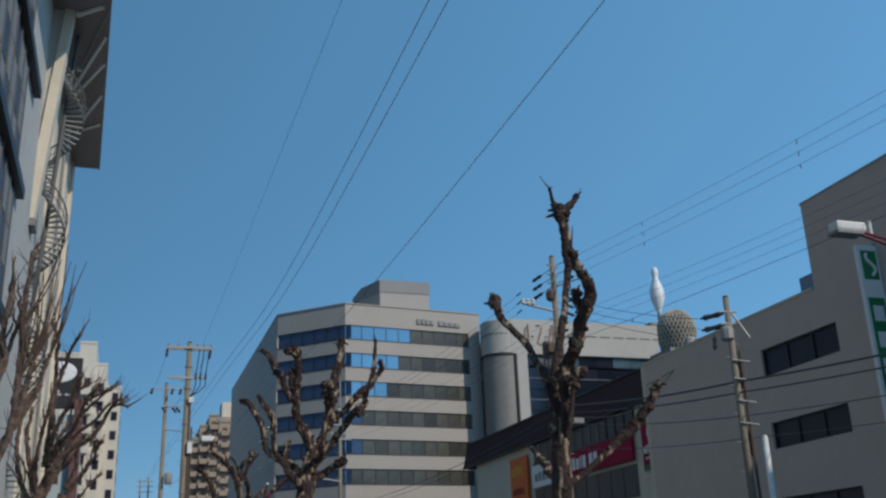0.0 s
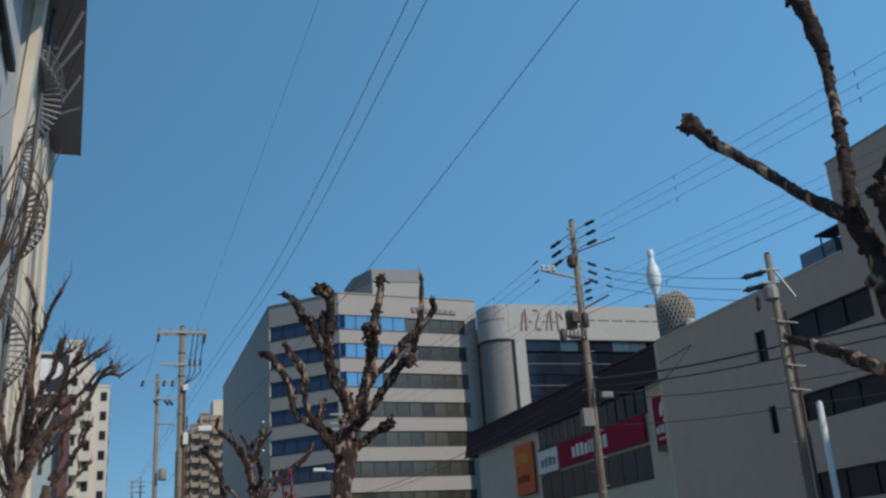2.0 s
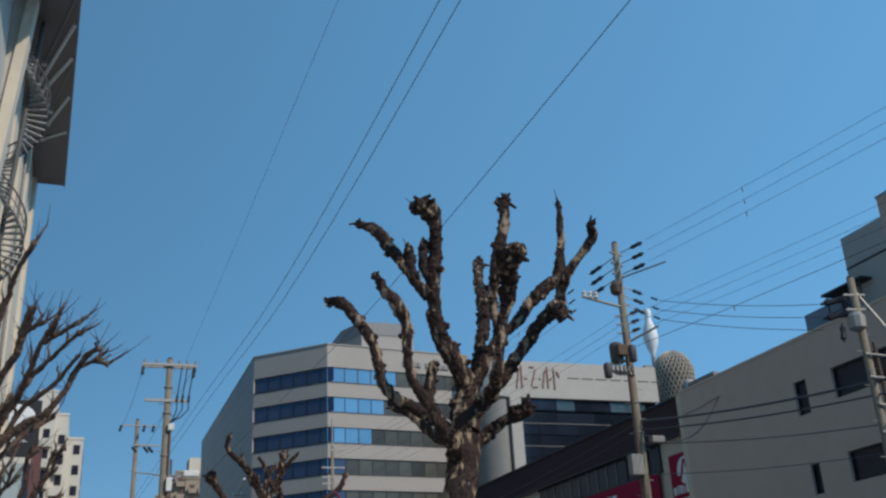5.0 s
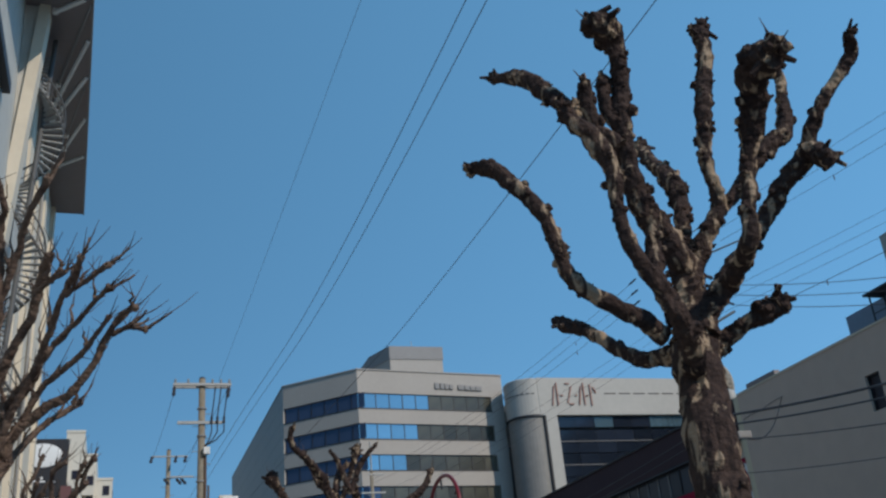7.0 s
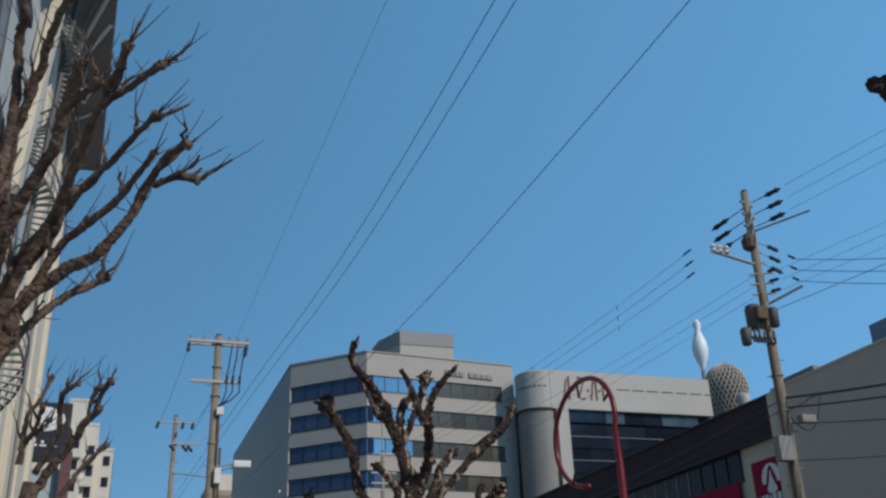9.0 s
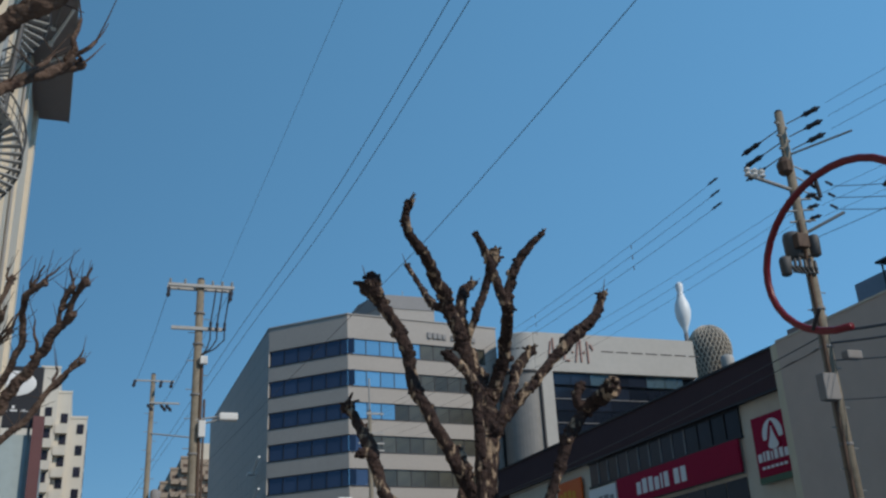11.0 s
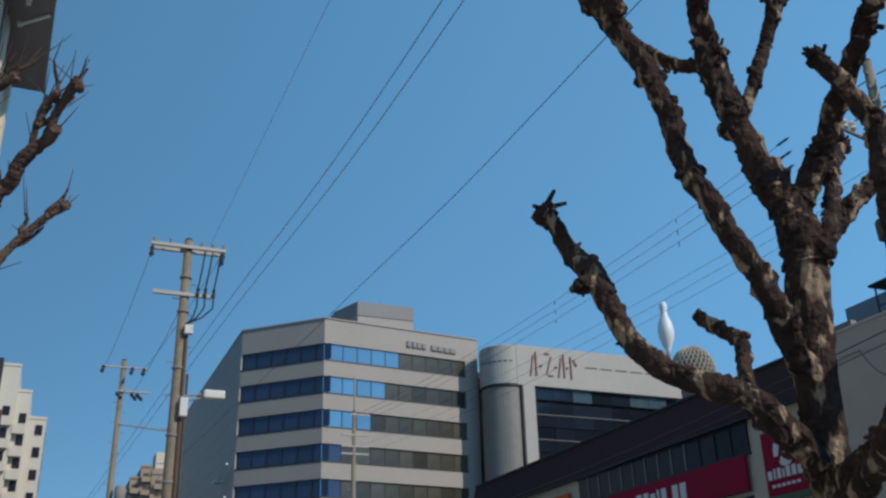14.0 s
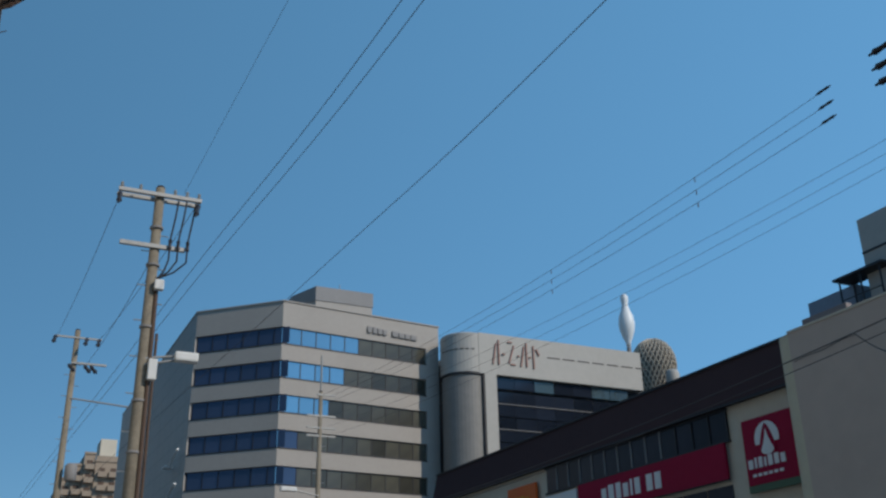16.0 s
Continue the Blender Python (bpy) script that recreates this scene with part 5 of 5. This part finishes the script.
tree = Tree(2.78, 21.27, "leafless pollarded plane tree with slender forked limbs", 0, 1.0)
tree.trunk([(0.13, 0.17, 2.47, 0.085), (0.16, 0.17, 2.81, 0.085), (0.18, 0.17, 3.04, 0.088), (0.21, 0.17, 3.26, 0.09)])
tree.limb([(0.12, 0.16, 2.55, 0.06), (-0.02, 0.1, 2.72, 0.054), (-0.14, 0.05, 2.89, 0.05), (-0.26, 0.07, 3.13, 0.048), (-0.41, 0.12, 3.46, 0.046), (-0.47, 0.16, 3.83, 0.048), (-0.59, 0.18, 4.07, 0.046), (-0.77, 0.13, 4.31, 0.068)])
tree.limb([(0.18, 0.16, 3.1, 0.085), (0.19, 0.17, 3.28, 0.08), (0.17, 0.28, 3.58, 0.072), (0.1, 0.36, 3.92, 0.063), (-0.03, 0.33, 4.22, 0.054), (-0.18, 0.15, 4.38, 0.049), (-0.37, -0.1, 4.49, 0.041), (-0.55, -0.25, 4.61, 0.037), (-0.56, -0.38, 4.8, 0.03)])
tree.limb([(0.11, 0.36, 3.89, 0.036), (0.18, 0.3, 4.08, 0.033), (0.29, 0.26, 4.37, 0.033), (0.37, 0.18, 4.69, 0.047)])
tree.limb([(-0.04, 0.33, 4.19, 0.032), (-0.1, 0.5, 4.29, 0.034), (-0.14, 0.7, 4.53, 0.023), (-0.19, 0.88, 4.78, 0.02)])
tree.limb([(0.1, 0.36, 3.88, 0.046), (0.11, 0.4, 4.15, 0.044), (0.2, 0.55, 4.42, 0.046), (0.34, 0.65, 4.55, 0.028)])
tree.limb([(0.2, 0.17, 3.15, 0.075), (0.22, 0.23, 3.33, 0.065), (0.26, 0.18, 3.47, 0.057), (0.3, 0.09, 3.61, 0.051), (0.29, -0.03, 3.75, 0.047), (0.24, -0.24, 3.88, 0.044), (0.15, -0.47, 3.99, 0.042)])
tree.limb([(0.1, 0.14, 2.02, 0.055), (-0.06, -0.25, 2.17, 0.047), (-0.21, -0.61, 2.39, 0.038), (-0.22, -0.63, 2.53, 0.036), (-0.21, -0.65, 2.72, 0.033), (-0.22, -0.67, 2.88, 0.034), (-0.23, -0.69, 3.05, 0.034), (-0.23, -0.71, 3.27, 0.032)])
tree.limb([(0.09, -0.56, 3.94, 0.038), (0.02, -0.6, 4.07, 0.035), (-0.09, -0.66, 4.32, 0.028), (-0.18, -0.73, 4.41, 0.019)])
tree.limb([(0.09, -0.56, 3.94, 0.035), (0.18, -0.58, 4.21, 0.036), (0.3, -0.63, 4.39, 0.029), (0.4, -0.68, 4.49, 0.021)])
tree.limb([(-0.23, -0.7, 3.24, 0.032), (-0.28, -0.69, 3.35, 0.032), (-0.36, -0.69, 3.43, 0.03), (-0.44, -0.69, 3.49, 0.03)])
tree.limb([(0.18, 0.15, 3.02, 0.055), (0.32, 0.17, 3.24, 0.048), (0.52, 0.13, 3.46, 0.042), (0.72, 0.1, 3.68, 0.039), (0.97, 0.08, 3.93, 0.055), (1.18, 0.09, 4.1, 0.041), (1.31, 0.11, 4.34, 0.027)])
tree.limb([(0.19, 0.15, 3.1, 0.04), (0.28, 0.1, 3.26, 0.034), (0.41, 0.15, 3.47, 0.035), (0.53, 0.25, 3.71, 0.043), (0.69, 0.3, 3.86, 0.03)])
tree.limb([(0.1, 0.14, 2.1, 0.07), (0.07, -0.1, 2.21, 0.066), (0.09, -0.4, 2.26, 0.052), (0.16, -0.58, 2.29, 0.042), (0.3, -0.53, 2.49, 0.035), (0.43, -0.53, 2.74, 0.036), (0.52, -0.53, 2.96, 0.043), (0.7, -0.5, 3.17, 0.047), (0.74, -0.85, 3.25, 0.06)])
tree.limb([(0.71, -0.48, 3.16, 0.035), (0.64, -0.48, 3.25, 0.032), (0.68, -0.5, 3.37, 0.029)])
tree.limb([(0.1, 0.15, 2.2, 0.06), (-0.12, 0.1, 2.35, 0.056), (-0.33, 0.06, 2.46, 0.05), (-0.5, 0.11, 2.52, 0.046), (-0.6, 0.23, 2.62, 0.045), (-0.63, 0.38, 2.8, 0.044), (-0.67, 0.52, 3.08, 0.054), (-0.71, 0.63, 3.25, 0.044), (-0.81, 0.66, 3.44, 0.024)])
tree.limb([(-0.66, 0.5, 3.04, 0.036), (-0.72, 0.5, 3.04, 0.034), (-0.76, 0.5, 3.02, 0.03)])
tree.limb([(0.0, 0.2, 2.36, 0.04), (0.04, 0.44, 2.5, 0.036), (0.08, 0.53, 2.71, 0.034), (0.2, 0.67, 2.92, 0.036), (0.23, 0.85, 3.04, 0.034), (0.28, 1.07, 3.19, 0.028)])
tree.done()

tree = Tree(-0.95, 18.9, "leafless pollarded plane tree with fine whip shoots, leaning over the footway", 2)
tree.trunk([(-0.1, 0.0, 3.19, 0.131), (0.01, 0.0, 3.64, 0.126), (0.16, 0.0, 3.97, 0.12)])
tree.limb([(0.17, 0.0, 3.92, 0.101), (0.29, -0.14, 4.21, 0.088), (0.52, -0.29, 4.38, 0.079), (0.75, -0.43, 4.49, 0.069), (0.91, -0.57, 4.68, 0.06), (1.03, -0.71, 4.92, 0.055), (1.14, -0.86, 5.08, 0.046), (1.27, -1.0, 5.12, 0.046)])
tree.limb([(1.07, -0.45, 5.06, 0.053), (1.22, -0.52, 5.1, 0.038), (1.37, -0.6, 5.06, 0.048)])
tree.limb([(0.21, 0.0, 4.11, 0.074), (0.34, -0.17, 4.3, 0.056), (0.48, -0.33, 4.55, 0.051), (0.65, -0.5, 4.67, 0.051), (0.83, -0.67, 4.79, 0.046), (0.98, -0.83, 4.97, 0.036), (1.05, -1.0, 5.02, 0.036)])
tree.limb([(0.25, 0.0, 4.5, 0.057), (0.39, -0.22, 4.64, 0.052), (0.55, -0.44, 4.91, 0.047), (0.76, -0.66, 5.09, 0.042), (0.91, -0.88, 5.2, 0.037), (1.04, -1.1, 5.27, 0.045)])
tree.limb([(0.08, 0.0, 4.11, 0.083), (0.24, -0.36, 4.42, 0.068), (0.45, -0.72, 4.6, 0.058), (0.57, -1.07, 4.84, 0.052), (0.68, -1.43, 5.05, 0.046), (0.78, -1.79, 5.08, 0.053), (0.84, -2.15, 5.08, 0.039)])
tree.limb([(0.71, -1.6, 4.97, 0.041), (0.88, -1.77, 5.05, 0.037), (1.04, -1.95, 5.11, 0.044)])
tree.limb([(0.04, 0.0, 4.06, 0.092), (0.08, -0.26, 4.5, 0.083), (0.23, -0.52, 4.86, 0.073), (0.39, -0.78, 5.1, 0.068), (0.47, -1.04, 5.38, 0.08), (0.54, -1.3, 5.46, 0.061)])
tree.limb([(0.45, -1.1, 5.2, 0.044), (0.57, -1.25, 5.26, 0.035), (0.68, -1.4, 5.27, 0.034)])
tree.limb([(-0.04, 0.0, 4.01, 0.082), (-0.0, -0.2, 4.62, 0.065), (0.05, -0.4, 5.45, 0.062), (0.04, -0.6, 5.99, 0.057), (0.07, -0.8, 6.18, 0.056), (-0.06, -1.0, 6.5, 0.051)])
tree.limb([(0.06, 0.0, 4.7, 0.062), (0.06, -0.3, 5.29, 0.057), (0.2, -0.6, 5.79, 0.057), (0.3, -0.9, 6.04, 0.051), (0.46, -1.2, 6.28, 0.046)])
tree.limb([(-0.1, 0.0, 3.3, 0.1), (-0.25, -0.15, 3.9, 0.08), (-0.35, -0.3, 4.5, 0.065), (-0.3, -0.45, 5.0, 0.055)])
tree.limb([(-0.05, 0.0, 3.4, 0.1), (0.02, 0.1, 3.9, 0.08), (0.1, 0.2, 4.4, 0.06), (0.3, 0.25, 4.85, 0.05)])
tree.limb([(-0.1, 0.0, 3.2, 0.1), (-0.4, 0.1, 3.7, 0.08), (-0.55, 0.15, 4.4, 0.065), (-0.5, 0.2, 5.2, 0.055)])
tree.limb([(0.0, 0.0, 3.5, 0.09), (0.15, -0.3, 4.0, 0.07), (0.35, -0.6, 4.45, 0.055), (0.55, -0.85, 4.75, 0.05)])
tree.limb([(0.05, 0.0, 3.6, 0.08), (0.25, 0.15, 4.05, 0.06), (0.5, 0.3, 4.4, 0.055), (0.8, 0.45, 4.65, 0.05)])
tree.limb([(-0.1, 0.0, 3.4, 0.08), (-0.15, -0.4, 4.0, 0.065), (-0.05, -0.8, 4.6, 0.055), (0.05, -1.1, 5.0, 0.05)])
tree.done()

tree = Tree(-0.85, 25.5, "leafless pollarded plane tree with few rising limbs and whip shoots", 1)
tree.trunk([(-0.18, 0.0, 3.4, 0.159), (-0.15, 0.0, 3.91, 0.149), (-0.11, 0.0, 4.16, 0.138)])
tree.limb([(-0.07, 0.0, 4.1, 0.113), (0.15, -0.18, 4.4, 0.095), (0.32, -0.35, 4.63, 0.088), (0.46, -0.52, 4.84, 0.082), (0.63, -0.7, 5.0, 0.063)])
tree.limb([(0.56, -0.5, 5.01, 0.057), (0.64, -0.66, 5.23, 0.057), (0.73, -0.81, 5.34, 0.069)])
tree.limb([(0.5, -0.5, 4.93, 0.044), (0.51, -0.62, 5.15, 0.044), (0.61, -0.75, 5.28, 0.044)])
tree.limb([(-0.1, 0.0, 4.29, 0.076), (0.06, -0.17, 4.59, 0.063), (0.15, -0.34, 4.84, 0.063), (0.13, -0.51, 5.09, 0.057), (0.16, -0.68, 5.18, 0.062), (0.33, -0.85, 5.28, 0.056)])
tree.limb([(-0.3, 0.0, 4.4, 0.076), (-0.28, -0.1, 4.97, 0.058), (-0.14, -0.2, 5.22, 0.045), (-0.02, -0.3, 5.51, 0.052)])
tree.limb([(-0.26, 0.0, 4.67, 0.057), (-0.14, -0.2, 4.89, 0.044), (-0.08, -0.4, 5.08, 0.05)])
tree.limb([(-0.34, 0.05, 3.5, 0.085), (-0.05, -0.05, 3.75, 0.07), (0.25, -0.15, 4.0, 0.06), (0.45, -0.25, 4.3, 0.052), (0.6, -0.32, 4.47, 0.045), (0.76, -0.38, 4.6, 0.05)])
tree.limb([(-0.33, 0.0, 4.59, 0.057), (-0.18, -0.1, 4.78, 0.038), (0.03, -0.2, 4.94, 0.032)])
tree.done()

# two more of the row nearest the tall block
tree = Tree(-0.95, 9.7, "leafless pollarded plane tree with thin shoots beside the tall block", 2)
tree.trunk([(0.0, 0.0, 2.4, 0.12), (0.02, 0.0, 3.0, 0.12), (0.0, 0.0, 3.3, 0.11)])
tree.limb([(0.0, 0.0, 3.2, 0.08), (-0.1, -0.2, 3.8, 0.06), (-0.2, -0.3, 4.6, 0.05), (-0.15, -0.4, 5.2, 0.05)])
tree.limb([(0.0, 0.0, 3.2, 0.08), (-0.3, 0.1, 3.7, 0.06), (-0.6, 0.2, 4.4, 0.05), (-0.7, 0.2, 4.9, 0.05)])
tree.limb([(0.0, 0.0, 3.3, 0.07), (0.05, 0.3, 3.8, 0.05), (0.05, 0.5, 4.4, 0.045), (0.1, 0.5, 4.9, 0.04)])
tree.limb([(0.0, 0.0, 3.3, 0.06), (0.12, 0.1, 3.8, 0.045), (0.2, 0.2, 4.3, 0.035), (0.26, 0.2, 4.6, 0.03)])
tree.limb([(0.05, 0.0, 2.7, 0.06), (0.25, 0.0, 3.1, 0.055), (0.3, 0.0, 3.7, 0.05), (0.28, 0.0, 4.4, 0.045), (0.31, 0.0, 5.1, 0.04)])
tree.limb([(0.05, 0.0, 2.8, 0.06), (0.3, 0.05, 3.3, 0.05), (0.42, 0.0, 3.92, 0.045)])
tree.limb([(0.05, 0.1, 2.9, 0.05), (0.4, 0.2, 3.5, 0.04), (0.57, 0.1, 4.03, 0.035)])
for k in range(26):
    foot = random.choice(((0.42, 0.0, 3.92), (0.57, 0.1, 4.03), (0.29, 0.0, 4.3), (0.3, 0.0, 3.75), (0.42, 0.0, 3.92)))
    high = random.uniform(0.5, 1.2)
    tree.whip(foot, (foot[0] + high * random.uniform(-0.1, 0.42), foot[1] + random.uniform(-0.2, 0.2), foot[2] + high))
tree.done()
